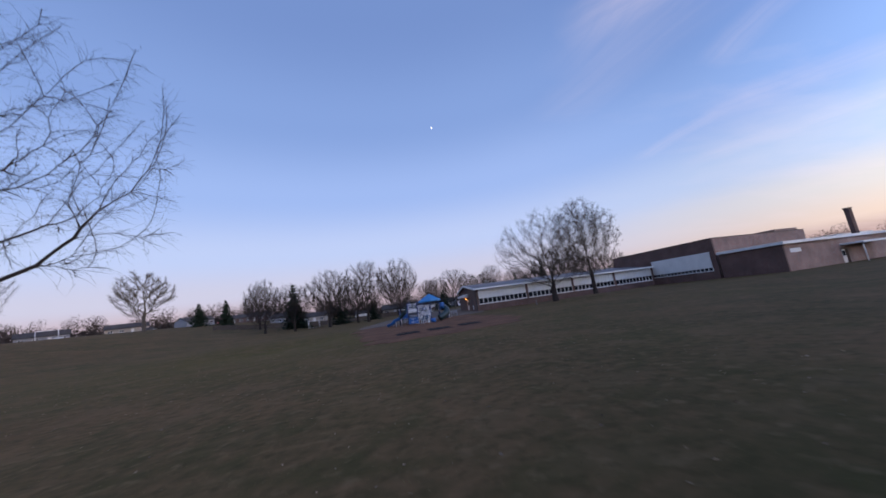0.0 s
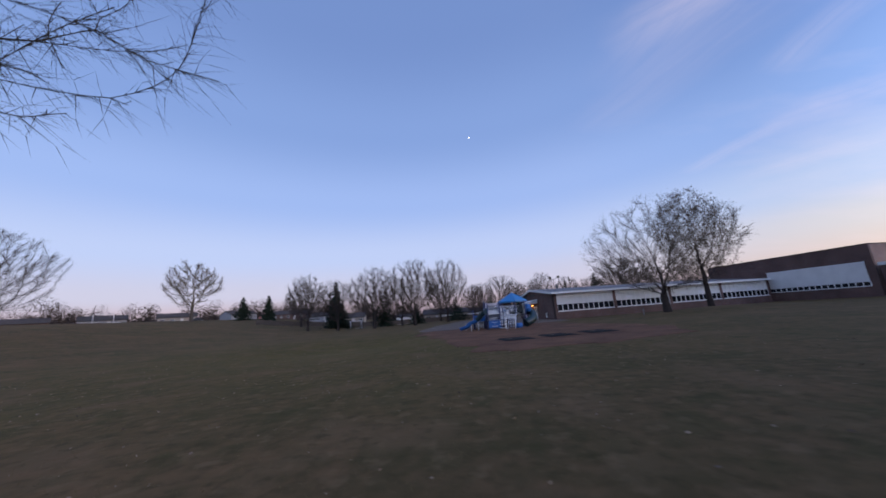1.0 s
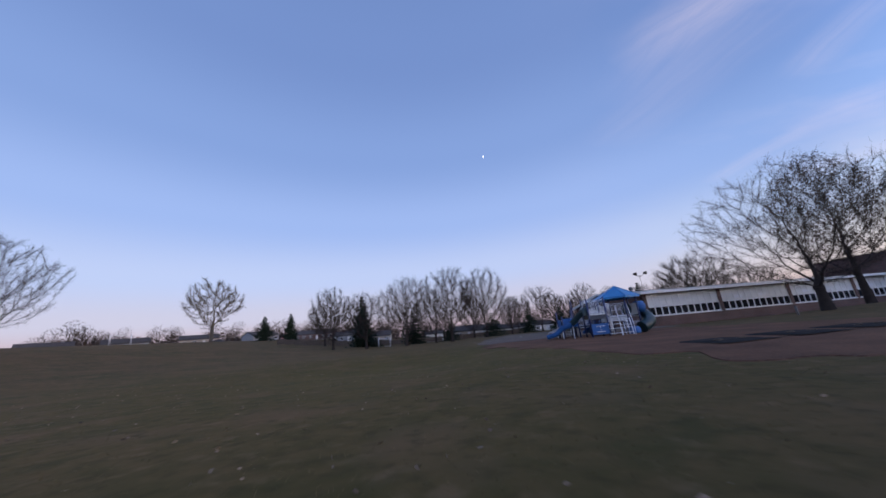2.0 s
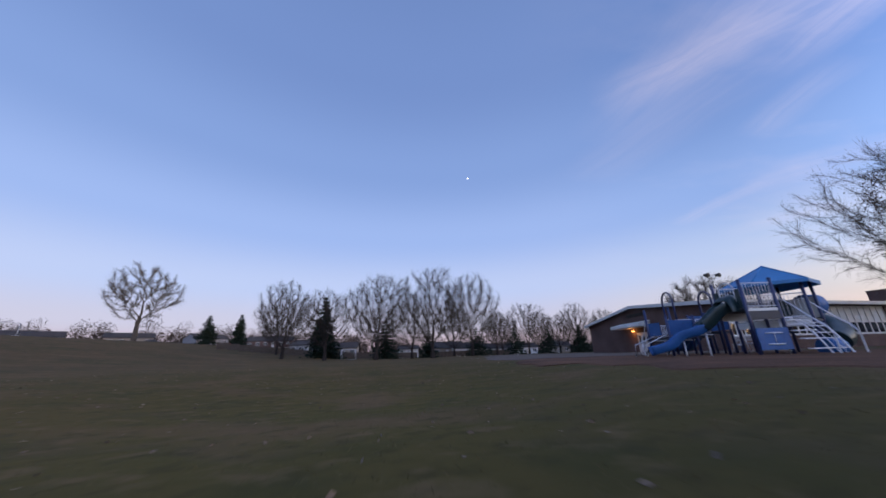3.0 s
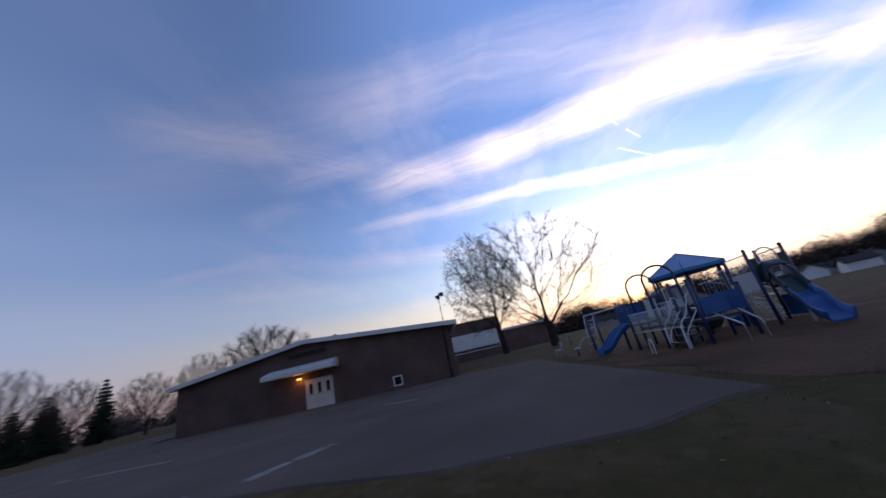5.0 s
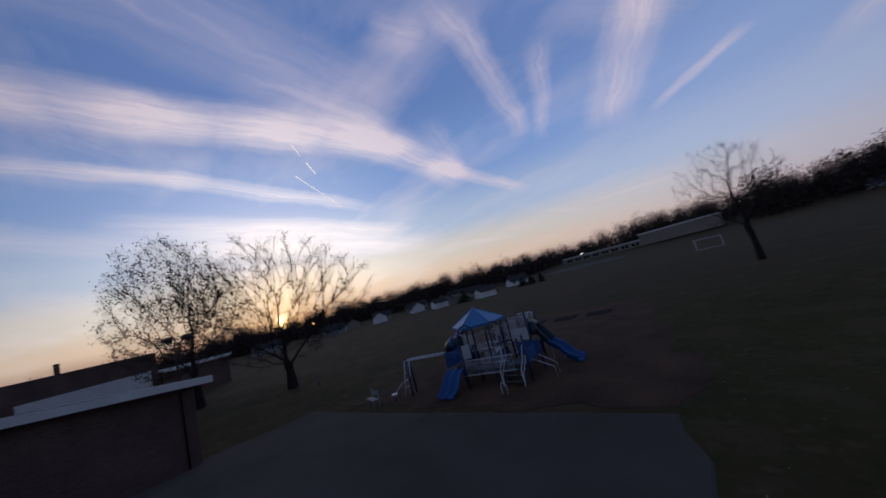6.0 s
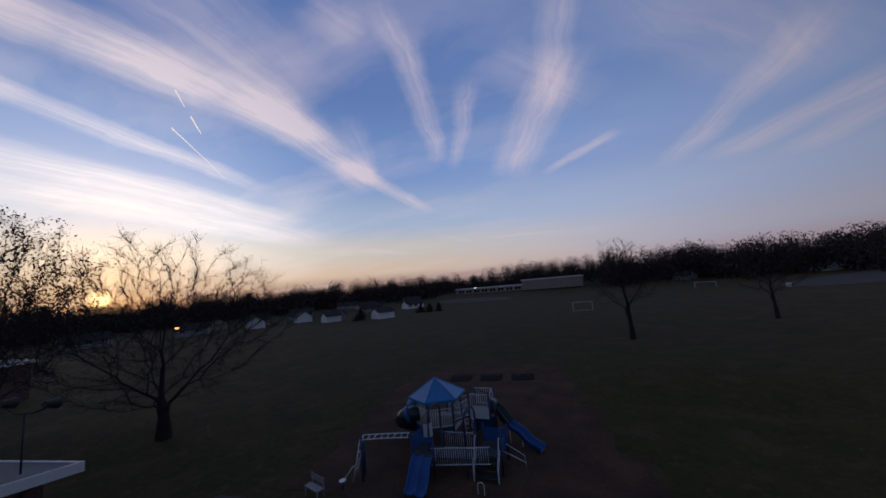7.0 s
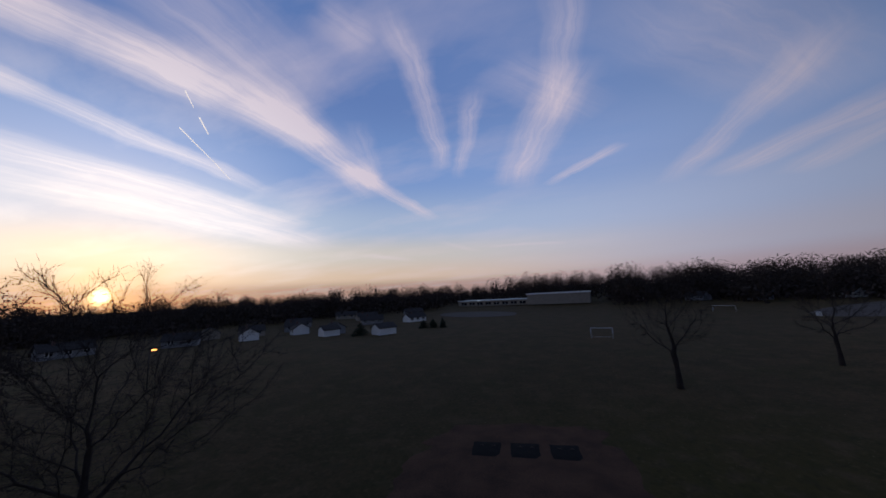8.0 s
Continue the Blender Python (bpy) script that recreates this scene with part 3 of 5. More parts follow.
for y0, y1 in zip(cuts, cuts[1:]):
    mid = (y0 + y1) / 2
    spans = [(0, None)]
    if W0 < mid < W1:
        spans = [(0, WZ0), (WZ1, None)]
    elif D0 < mid < D1:
        spans = [(DH, None)]
    for z0, z1 in spans:
        a, b = (z1, z1) if z1 is not None else (gable(y0), gable(y1))
        vs = [bm.verts.new(c) for c in ((0, y0, z0), (0.3, y0, z0), (0.3, y1, z0), (0, y1, z0), (0, y0, a), (0.3, y0, a), (0.3, y1, b), (0, y1, b))]
        for f in ((3, 2, 1, 0), (4, 5, 6, 7), (0, 1, 5, 4), (1, 2, 6, 5), (2, 3, 7, 6), (3, 0, 4, 7)):
            bm.faces.new([vs[i] for i in f])
bmesh.ops.remove_doubles(bm, verts=bm.verts[:], dist=0.001)
twins = {}
for f in bm.faces:
    c = f.calc_center_median()
    twins.setdefault((round(c.x, 2), round(c.y, 2), round(c.z, 2)), []).append(f)
bmesh.ops.delete(bm, geom=[f for fs in twins.values() if len(fs) > 1 for f in fs], context="FACES_ONLY")
part("end_wall", bm, BRICK, wing, "dark red-brown brick gable end")
part("back_wall", box(0.3, D_WING - 0.3, 0, L_WING, D_WING, EAVE), BRICK, wing)
# roof: two low slopes with an overhang and a white fascia all round
OVER = 0.55
bm = bmesh.new()
prof = [(-OVER, EAVE - 0.02), (ridge_y, RIDGE + 0.04), (D_WING + OVER, EAVE - 0.02)]
ring0 = [bm.verts.new((-0.45, y, z)) for y, z in prof] + [bm.verts.new((-0.45, y, z + 0.14)) for y, z in prof[::-1]]
ring1 = [bm.verts.new((L_WING, v.co.y, v.co.z)) for v in ring0]
for i in range(6):
    bm.faces.new((ring0[i], ring0[(i + 1) % 6], ring1[(i + 1) % 6], ring1[i]))
bm.faces.new(ring0[::-1])
bm.faces.new(ring1)
bmesh.ops.recalc_face_normals(bm, faces=bm.faces[:])
part("roof", bm, ROOFING, wing, "shallow grey felt roof")
part("fascia", box(-0.53, -OVER - 0.06, EAVE - 0.14, L_WING, -OVER + 0.02, EAVE + 0.16, 0.015), WHITE, wing, "white eave fascia board")
part("fascia", box(-0.53, D_WING + OVER - 0.02, EAVE - 0.14, L_WING, D_WING + OVER + 0.06, EAVE + 0.16, 0.015), WHITE, wing)
for ya, za, yb, zb in ((-OVER - 0.06, EAVE, ridge_y, RIDGE + 0.06), (ridge_y, RIDGE + 0.06, D_WING + OVER + 0.06, EAVE)):
    bm = bmesh.new()
    vs = [bm.verts.new(c) for c in ((-0.55, ya, za - 0.16), (-0.47, ya, za - 0.16), (-0.47, yb, zb - 0.16), (-0.55, yb, zb - 0.16), (-0.55, ya, za + 0.16), (-0.47, ya, za + 0.16), (-0.47, yb, zb + 0.16), (-0.55, yb, zb + 0.16))]
    for f in ((3, 2, 1, 0), (4, 5, 6, 7), (0, 1, 5, 4), (1, 2, 6, 5), (2, 3, 7, 6), (3, 0, 4, 7)):
        bm.faces.new([vs[i] for i in f])
    part("verge_board", bm, WHITE, wing, "white verge board on the gable")
# gable louvre
louvre = part("louvre", box(-0.05, 80.7 - Y_FRONT, 3.88, 0.0, 83.9 - Y_FRONT, 4.22), DARK_METAL, wing, "dark gable louvre")
for k in range(5):
    part("slat", box(-0.08, 80.75 - Y_FRONT, 3.9 + k * 0.065, -0.02, 83.85 - Y_FRONT, 3.93 + k * 0.065), DARK_METAL, louvre)
# window bays
for b, (x0, z0, x1, z1) in enumerate(front_holes):
    win = part("window", box(x0, 0.12, z0, x1, 0.18, z0 + 0.09), WHITE, wing, "white framed window band under a solid panel")
    part("sill", box(x0 - 0.04, -0.07, z0 - 0.07, x1 + 0.04, 0.2, z0 - 0.005, 0.01), WHITE, win)
    part("head_rail", box(x0, 0.1, z1 - 0.09, x1, 0.18, z1 - 0.004), WHITE, win)
    part("transom", box(x0, 0.09, TRANSOM, x1, 0.18, TRANSOM + 0.08), WHITE, win)
    part("blank_panel", box(x0, 0.15, TRANSOM + 0.08, x1, 0.2, z1 - 0.09), PANEL, win, "white blank infill panel")
    lights = 11
    w = (x1 - x0) / lights
    for k in range(lights + 1):
        c = x0 + k * w
        part("mullion", box(max(x0, c - 0.05), 0.08, z0 + 0.004, min(x1, c + 0.05), 0.17, z1 - 0.006), WHITE, win)
    for k in range(lights):
        part("pane", box(x0 + k * w + 0.05, 0.14, z0 + 0.09, x0 + (k + 1) * w - 0.05, 0.155, TRANSOM), GLASS, win)
    for k in (2, 6):
        part("vent_grille", box(x0 + k * w + 0.1, 0.11, TRANSOM + 0.32, x0 + (k + 1) * w + 0.3, 0.15, TRANSOM + 0.62, 0.01), RAIL if b else WHITE, win)
# double doors, frame, canopy and lamp
door = part("door_frame", box(0.03, D0, DH - 0.1, 0.16, D1, DH - 0.004), DOOR_WHITE, wing, "cream door frame")
for y0 in (D0, D1 - 0.09):
    part("jamb", box(0.03, y0 + 0.003, 0.0, 0.16, y0 + 0.087, DH - 0.1), DOOR_WHITE, door)
leafs = (D1 - D0 - 0.18) / 3
for k in range(3):
    y0 = D0 + 0.09 + k * leafs
    leaf = part("door_leaf", box(0.06, y0 + 0.01, 0.02, 0.11, y0 + leafs - 0.01, DH - 0.11, 0.006), DOOR_WHITE, wing, "cream door leaf with a dark narrow pane")
    part("glass_pane", box(0.045, y0 + leafs * 0.3, 1.05, 0.065, y0 + leafs * 0.68, 1.78, 0.004), GLASS, leaf)
    part("push_bar", tube([(0.03, y0 + 0.08, 0.98), (0.03, y0 + leafs - 0.08, 0.98)], 0.018, 6), DARK_METAL, leaf)
bm = bmesh.new()
c0, c1 = 79.75 - Y_FRONT, 85.6 - Y_FRONT
vs = [bm.verts.new(c) for c in ((-1.5, c0, 2.62), (0, c0, 2.62), (0, c1, 2.62), (-1.5, c1, 2.62), (-1.5, c0, 2.95), (0, c0, 3.3), (0, c1, 3.3), (-1.5, c1, 2.95))]
for f in ((3, 2, 1, 0), (4, 5, 6, 7), (0, 1, 5, 4), (1, 2, 6, 5), (2, 3, 7, 6), (3, 0, 4, 7)):
    bm.faces.new([vs[i] for i in f])
bmesh.ops.bevel(bm, geom=bm.edges[:], offset=0.03, segments=2, affect="EDGES")
part("canopy", bm, WHITE, wing, "white sloped door canopy")
lamp = thing("wall_lamp", *by_wing(X_END, 83.05), BASE + 2.32, SKEW, "small amber lamp glowing on the brick wall", "lamp")
part("housing", box(-0.16, -0.16, 0.0, -0.003, 0.16, 0.16, 0.02), DARK_METAL, lamp)
part("lens", box(-0.2, -0.14, -0.06, -0.02, 0.14, 0.0, 0.02), LAMP_GLOW, lamp, "glowing amber lens")
amber = new("amber_lamp", bpy.data.lights.new("amber_lamp", "POINT"))
amber.data.energy, amber.data.color, amber.data.shadow_soft_size = 14, (1.0, 0.42, 0.12), 0.1
amber.matrix_world = pose(*by_wing(X_END - 0.35, 83.05), BASE + 2.2)
small = part("small_window", box(0.05, W0 + 0.01, WZ0 + 0.01, 0.1, W1 - 0.01, WZ1 - 0.01), GLASS, wing, "small square window with a white frame")
for a in ((W0 - 0.05, WZ0 - 0.05, W1 + 0.05, WZ0 + 0.04), (W0 - 0.05, WZ1 - 0.04, W1 + 0.05, WZ1 + 0.05), (W0 - 0.05, WZ0 + 0.04, W0 + 0.04, WZ1 - 0.04), (W1 - 0.04, WZ0 + 0.04, W1 + 0.05, WZ1 - 0.04)):
    part("frame_bar", box(-0.03, a[0], a[1], 0.04, a[2], a[3]), WHITE, small)
part("downpipe", tube([(-0.06, 0.5, 0.05), (-0.06, 0.5, EAVE - 0.25), (-0.3, 0.3, EAVE - 0.1)], 0.045, 8), DARK_METAL, wing)
vent = thing("roof_vent", *by_wing(X_END + 4.5, Y_RIDGE - 1.2), BASE + RIDGE, 0, "round grey roof ventilator", "vent")
part("neck", tube([(0, 0, -0.15), (0, 0, 0.35)], 0.16, 12), ROOFING, vent)
bm = bmesh.new()
bmesh.ops.create_uvsphere(bm, u_segments=14, v_segments=8, radius=0.3, matrix=pose(0, 0, 0.48))
part("cowl", bm, ROOFING, vent, smooth_it=True)
mast = thing("floodlight_mast", *by_wing(X_END + 0.4, Y_FRONT + 0.3), BASE + EAVE + 0.08, 20, "thin steel mast with two floodlights on the roof", "floodlight")
part("pole", tube([(0, 0, 0), (0, 0, 2.0)], 0.026, 8), DARK_METAL, mast)
part("crossarm", tube([(-0.75, 0, 2.1), (-0.3, 0, 1.95), (0.3, 0, 1.95), (0.75, 0, 2.2)], 0.03, 8), DARK_METAL, mast)
for sx, sz in ((-0.75, 2.1), (0.75, 2.2)):
    bm = bmesh.new()
    bmesh.ops.create_cone(bm, cap_ends=True, segments=12, radius1=0.1, radius2=0.19, depth=0.34, matrix=pose(sx, -0.1, sz + 0.08, 100, 0, 0))
    part("lamp_head", bm, DARK_METAL, mast)

# the wing's plan is a little out of square: its front runs back from the end wall
for piece in wing.children_recursive:
    piece.data.transform(Matrix(((1, 0, 0, 0), (SLOPE, 1, 0, 0), (0, 0, 1, 0), (0, 0, 0, 1))))

# gym block with its white panelled flank
gym = thing("gymnasium", 55.5, 67.2, BASE, SKEW, "tall brick gymnasium with a white panelled flank", "school building")
G_D, G_H, G_L = 22.0, 7.0, 26.0
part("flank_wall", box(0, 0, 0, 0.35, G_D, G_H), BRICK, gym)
# front reads as the lit face by its paler brick colour, flank as the shaded one
part("front_wall", box(0.35, 0, 0, G_L, 0.35, G_H), BRICK_LIT, gym, "brick front, coloured a lighter pink-brown as if lit")
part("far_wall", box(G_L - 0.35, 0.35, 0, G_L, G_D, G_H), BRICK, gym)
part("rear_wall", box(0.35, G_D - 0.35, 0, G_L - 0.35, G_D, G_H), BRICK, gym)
part("roof", box(0.35, 0.35, G_H - 0.5, G_L - 0.35, G_D - 0.35, G_H - 0.25), ROOFING, gym)
part("coping", box(-0.06, -0.06, G_H, 0.42, G_D + 0.06, G_H + 0.1, 0.02), DARK_METAL, gym, "dark metal parapet coping")
part("coping", box(0.42, -0.06, G_H, G_L + 0.06, 0.42, G_H + 0.1, 0.02), DARK_METAL, gym)
part("penthouse", box(18.3, 0.5, G_H - 0.3, 25.2, 8.0, G_H + 0.6), BRICK_LIT, gym, "brick roof penthouse")
for y0, y1 in ((0.8, 12.2),):
    bayw = part("panel_bay", box(-0.12, y0, 2.0, -0.003, y1, 4.62, 0.02), PANEL, gym, "large white flush panel")
    part("base_strip", box(-0.11, y0, 1.38, -0.003, y1, 1.49), WHITE, bayw)
    part("head_strip", box(-0.15, y0 - 0.05, 4.62, -0.003, y1 + 0.05, 4.74), WHITE, bayw)
    n = 16
    for k in range(n):
        w = (y1 - y0) / n
        part("pane", box(-0.07, y0 + k * w + 0.06, 1.5, -0.02, y0 + (k + 1) * w - 0.06, 1.99), GLASS, bayw)
        part("mullion", box(-0.1, y0 + k * w - 0.05, 1.495, -0.004, y0 + k * w + 0.055, 1.995), WHITE, bayw)
# low front block
office = thing("entrance_block", 57.4, 58.35, BASE, SKEW, "low brick entrance block with a white fascia", "school building")
O_D, O_H, O_L = 8.6, 4.1, 42.0
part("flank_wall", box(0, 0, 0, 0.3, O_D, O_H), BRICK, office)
# same painted light here: pale brick in front, dark brick on the flank
wall_with_holes("front_wall", O_L - 0.3, O_H, 0.3, [(13.3, 0, 15.1, 2.15)], BRICK_LIT, office, "brick front, coloured a lighter pink-brown as if lit").location = (0.3, 0, 0)
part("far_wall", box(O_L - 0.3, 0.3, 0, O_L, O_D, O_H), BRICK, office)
part("roof", box(0.0, 0.0, O_H, O_L, O_D, O_H + 0.12), ROOFING, office)
part("fascia", box(-0.35, -0.4, O_H - 0.12, O_L, -0.005, O_H + 0.3, 0.02), WHITE, office, "white roof fascia")
part("fascia", box(-0.35, 0.005, O_H - 0.12, -0.005, O_D, O_H + 0.3, 0.02), WHITE, office)
part("sign_board", box(1.4, -0.06, 2.65, 3.9, -0.003, 3.25, 0.015), WHITE, office, "blank white wall board")
dl = part("door_leaf", box(13.75, 0.08, 0.02, 14.8, 0.14, 2.1, 0.01), DOOR_WHITE, office, "cream door leaf")
part("glass_pane", box(13.88, 0.06, 1.1, 14.65, 0.085, 1.9), GLASS, dl)
part("porch_roof", box(13.6, -2.6, 2.75, 22.4, -0.01, 3.05, 0.04), WHITE, office, "flat white porch roof")
for px in (14.0, 22.0):
    part("porch_post", tube([(px, -2.3, 0), (px, -2.3, 2.75)], 0.08, 10), WHITE, office)
chimney = thing("chimney", 99.5, 77.4, BASE, 0, "square dark brick chimney stack", "chimney")
part("stack", box(-0.42, -0.42, 0, 0.42, 0.42, 10.6, 0.05), BRICK, chimney)
part("cap", box(-0.5, -0.5, 10.6, 0.5, 0.5, 10.9, 0.04), DARK_METAL, chimney)
boiler = thing("boiler_house", 96.5, 78.6, BASE, SKEW, "plain brick boiler house behind the entrance block", "school building")
part("wall", box(0, 0, 0, 14, 16, 5.2), BRICK_LIT, boiler)
part("fascia", box(-0.2, -0.2, 5.2, 14.2, 16.2, 5.55, 0.03), WHITE, boiler)


# ---- trees ----
def grow(seed, height, trunk_h, trunk_r, reach, base=None, many=900, step=0.42, kill=0.85, tip=0.012, twigs=8, twig_len=0.8, droop=0.0, vase=0.0, lean=(0, 0)):
    """Limbs of a bare broadleaf tree that fills its crown, as tapering pieces: start, end, both radii, level."""
    rng = np.random.default_rng(seed)
    base = trunk_h * 1.25 if base is None else base
    mid, half = (base + height) / 2, (height - base) / 2
    d = rng.normal(size=(many, 3))
    d /= np.linalg.norm(d, axis=1)[:, None]
    d *= (rng.random(many) ** 0.34)[:, None]
    lumps = 1 + 0.16 * np.sin(3.1 * d[:, 0] + seed) * np.cos(2.7 * d[:, 1] + 2 * seed)
    food = d * lumps[:, None] * [reach, reach, half] + [lean[0] * mid, lean[1] * mid, mid]
    narrow = 1 - vase * (1 - np.clip((food[:, 2] - base) / (height - base), 0, 1))
    food[:, :2] *= narrow[:, None]
    nodes = [np.array([lean[0] * z, lean[1] * z, z]) + rng.normal(size=3) * [0.03, 0.03, 0] for z in np.arange(-0.1, trunk_h + step / 2, step)]
    parent = list(range(-1, len(nodes) - 1))
    tips_only = [True] * len(nodes)
    near = np.full(many, 1e9)
    who = np.zeros(many, int)
    start = 0
    for turn in range(110):
        fresh = np.array(nodes[start:])
        dist = np.linalg.norm(food[:, None] - fresh[None], axis=2)
        k = dist.argmin(1)
        best = dist[np.arange(len(food)), k]
        better = best < near
        near[better], who[better] = best[better], k[better] + start
        start = len(nodes)
        keep = near > kill
        food, near, who = food[keep], near[keep], who[keep]
        if not len(food):
            break
        added = False
        reachable = near < (9.0 if turn < 14 else 3.2)
        for i in np.unique(who[reachable]):
            pull = food[reachable & (who == i)] - nodes[i]
            pull /= np.linalg.norm(pull, axis=1)[:, None]
            go = pull.mean(0) + rng.normal(size=3) * 0.12 + [0, 0, 0.03]
            way = nodes[i] - nodes[max(parent[i], 0)] if parent[i] >= 0 else np.array([0, 0, 1.0])
            go, way = go / (np.linalg.norm(go) + 1e-6), way / (np.linalg.norm(way) + 1e-6)
            if go @ way < 0.35 and tips_only[i]:
                near[reachable & (who == i)] = 0
                continue
            tips_only[int(i)] = False
            go = go + 0.85 * way
            spot = nodes[i] + step * go / np.linalg.norm(go)
            nodes.append(spot)
            parent.append(int(i))
            tips_only.append(True)
            added = True
        if not added:
            break
    n = len(nodes)
    # ease the kinks out of the limbs
    up_to = np.array([max(p, 0) for p in parent])
    spots = np.array(nodes)
    for _ in range(8):
        tally, tot = np.zeros(n), np.zeros((n, 3))
        np.add.at(tally, up_to[1:], 1)
        np.add.at(tot, up_to[1:], spots[1:])
        has = tally > 0
        has[:2] = False
        spots[has] = 0.5 * spots[has] + 0.25 * spots[up_to[has]] + 0.25 * tot[has] / tally[has][:, None]
    nodes = list(spots)
    load = np.zeros(n)
    kids = np.zeros(n, int)
    for i in range(n - 1, 0, -1):
        load[i] = max(load[i], 1)
        load[parent[i]] += load[i]
        kids[parent[i]] += 1
    thick = np.maximum(tip, trunk_r * (np.maximum(load, 1) / load[0]) ** 0.84)
    stem = max(1, int(trunk_h / step))
    for i in range(min(stem + 1, n)):
        thick[i] *= 1.3 - 0.5 * i / stem
    out = []
    for i in range(1, n):
        j = parent[i]
        r0 = thick[j] if thick[j] < 1.5 * thick[i] else min(thick[j] * 0.85, thick[i] * 1.9)
        out.append((nodes[j], nodes[i], r0, thick[i], 1 if thick[i] > 0.05 else 2))
        if thick[i] < 0.045:
            way = nodes[i] - nodes[j]
            way = way / (np.linalg.norm(way) + 1e-6)
            for _ in range(twigs if kids[i] else twigs // 2):
                out_way = nodes[i] - [0, 0, trunk_h]
                go = way + out_way / np.linalg.norm(out_way) * 0.35 + rng.normal(size=3) * 0.75 + [0, 0, 0.06]
                go /= np.linalg.norm(go)
                ln = twig_len * rng.uniform(0.4, 1.2)
                a = nodes[i] - (nodes[i] - nodes[j]) * rng.random()
                b = a + go * ln * 0.5 - [0, 0, droop * ln * 0.3]
                bend = go + rng.normal(size=3) * 0.3 - [0, 0, droop]
                out.append((a, b, tip * 0.8, tip * 0.5, 3))
                out.append((b, b + bend / np.linalg.norm(bend) * ln * 0.5, tip * 0.5, 0.0, 4))
    return out


def wood_mesh(name, pieces, mat, parent, thin=0.0, label=""):
    """Tapering prisms for all pieces at once, round for the stout ones."""
    verts, faces = [], []
    for sides, chosen in ((9, [p for p in pieces if p[2] > 0.09]), (5, [p for p in pieces if 0.03 < p[2] <= 0.09]), (3, [p for p in pieces if p[2] <= 0.03])):
        if not chosen:
            continue
        a = np.array([p[0] for p in chosen])
        b = np.array([p[1] for p in chosen])
        ra, rb = np.maximum([p[2] for p in chosen], thin), np.maximum([p[3] for p in chosen], thin)
        d = b - a
        d /= np.linalg.norm(d, axis=1)[:, None]
        a, b = a - d * ra[:, None] * 0.4, b + d * rb[:, None] * 0.4
        ref = np.where(np.abs(d[:, 2:3]) < 0.9, [[0, 0, 1.0]], [[1.0, 0, 0]])
        u = np.cross(d, ref)
        u /= np.linalg.norm(u, axis=1)[:, None]
        v = np.cross(d, u)
        ang = 2 * np.pi * np.arange(sides) / sides
        ring = np.cos(ang)[None, :, None] * u[:, None] + np.sin(ang)[None, :, None] * v[:, None]
        block = np.concatenate([a[:, None] + ring * ra[:, None, None], b[:, None] + ring * rb[:, None, None]], 1).reshape(-1, 3)
        base = sum(len(x) for x in verts)
        k = np.arange(sides)
        quad = np.stack([k, (k + 1) % sides, (k + 1) % sides + sides, k + sides], 1)
        idx = base + (np.arange(len(chosen)) * 2 * sides)[:, None, None] + quad[None]
        verts.append(block)
        faces.append(idx.reshape(-1, 4))
    if parent is None:
        return np.concatenate(verts), np.concatenate(faces)
    return fast_mesh(name, np.concatenate(verts), np.concatenate(faces), mat, parent, label, True)


def spike_mesh(pieces, thin):
    """Slender three-sided points for the twigs."""
    a, b = np.array([p[0] for p in pieces]), np.array([p[1] for p in pieces])
    r = np.maximum([p[2] for p in pieces], thin)
    d = b - a
    d /= np.linalg.norm(d, axis=1)[:, None] + 1e-9
    ref = np.where(np.abs(d[:, 2:3]) < 0.9, [[0, 0, 1.0]], [[1.0, 0, 0]])
    u = np.cross(d, ref)
    u /= np.linalg.norm(u, axis=1)[:, None]
    v = np.cross(d, u)
    corners = [a + (u * math.cos(t) + v * math.sin(t)) * r[:, None] for t in (0, 2.094, 4.189)]
    verts = np.stack([*corners, b + (b - a) * 0.12], 1).reshape(-1, 3)
    faces = (4 * np.arange(len(a)))[:, None, None] + np.array([[0, 1, 3], [1, 2, 3], [2, 0, 3]])[None]
    return verts, faces.reshape(-1, 3)


def spikes(name, pieces, mat, parent, thin):
    return fast_mesh(name, *spike_mesh(pieces, thin), mat, parent, "", True)


def fast_mesh(name, verts, faces, mat, parent=None, label="", smooth_it=False):
    me = bpy.data.meshes.new(name)
    n, k = faces.shape
    me.vertices.add(len(verts))
    me.vertices.foreach_set("co", np.ascontiguousarray(verts, np.float32).ravel())
    me.loops.add(n * k)
    me.loops.foreach_set("vertex_index", np.ascontiguousarray(faces, np.int32).ravel())
    me.polygons.add(n)
    me.polygons.foreach_set("loop_start", np.arange(0, n * k, k, dtype=np.int32))
    me.update(calc_edges=True)
    me.materials.append(mat)
    if smooth_it:
        me.shade_smooth()
    ob = new(name, me)
    if parent:
        ob.parent = parent
    return tagged(ob, label)


def leaf_quads(centres, size, rng, flat=0.0, slim=0.55):
    """One small tilted leaf at each place."""
    n = len(centres)
    u = rng.normal(size=(n, 3))
    u[:, 2] *= 1 - flat
    u /= np.linalg.norm(u, axis=1)[:, None]
    w = rng.normal(size=(n, 3))
    v = np.cross(u, w)
    v /= np.linalg.norm(v, axis=1)[:, None]
    s = size * rng.uniform(0.6, 1.3, (n, 1))
    c = np.asarray(centres)
    verts = np.stack([c - u * s, c + v * s * slim, c + u * s, c - v * s * slim], 1).reshape(-1, 3)
    return verts, np.arange(4 * n).reshape(-1, 4)


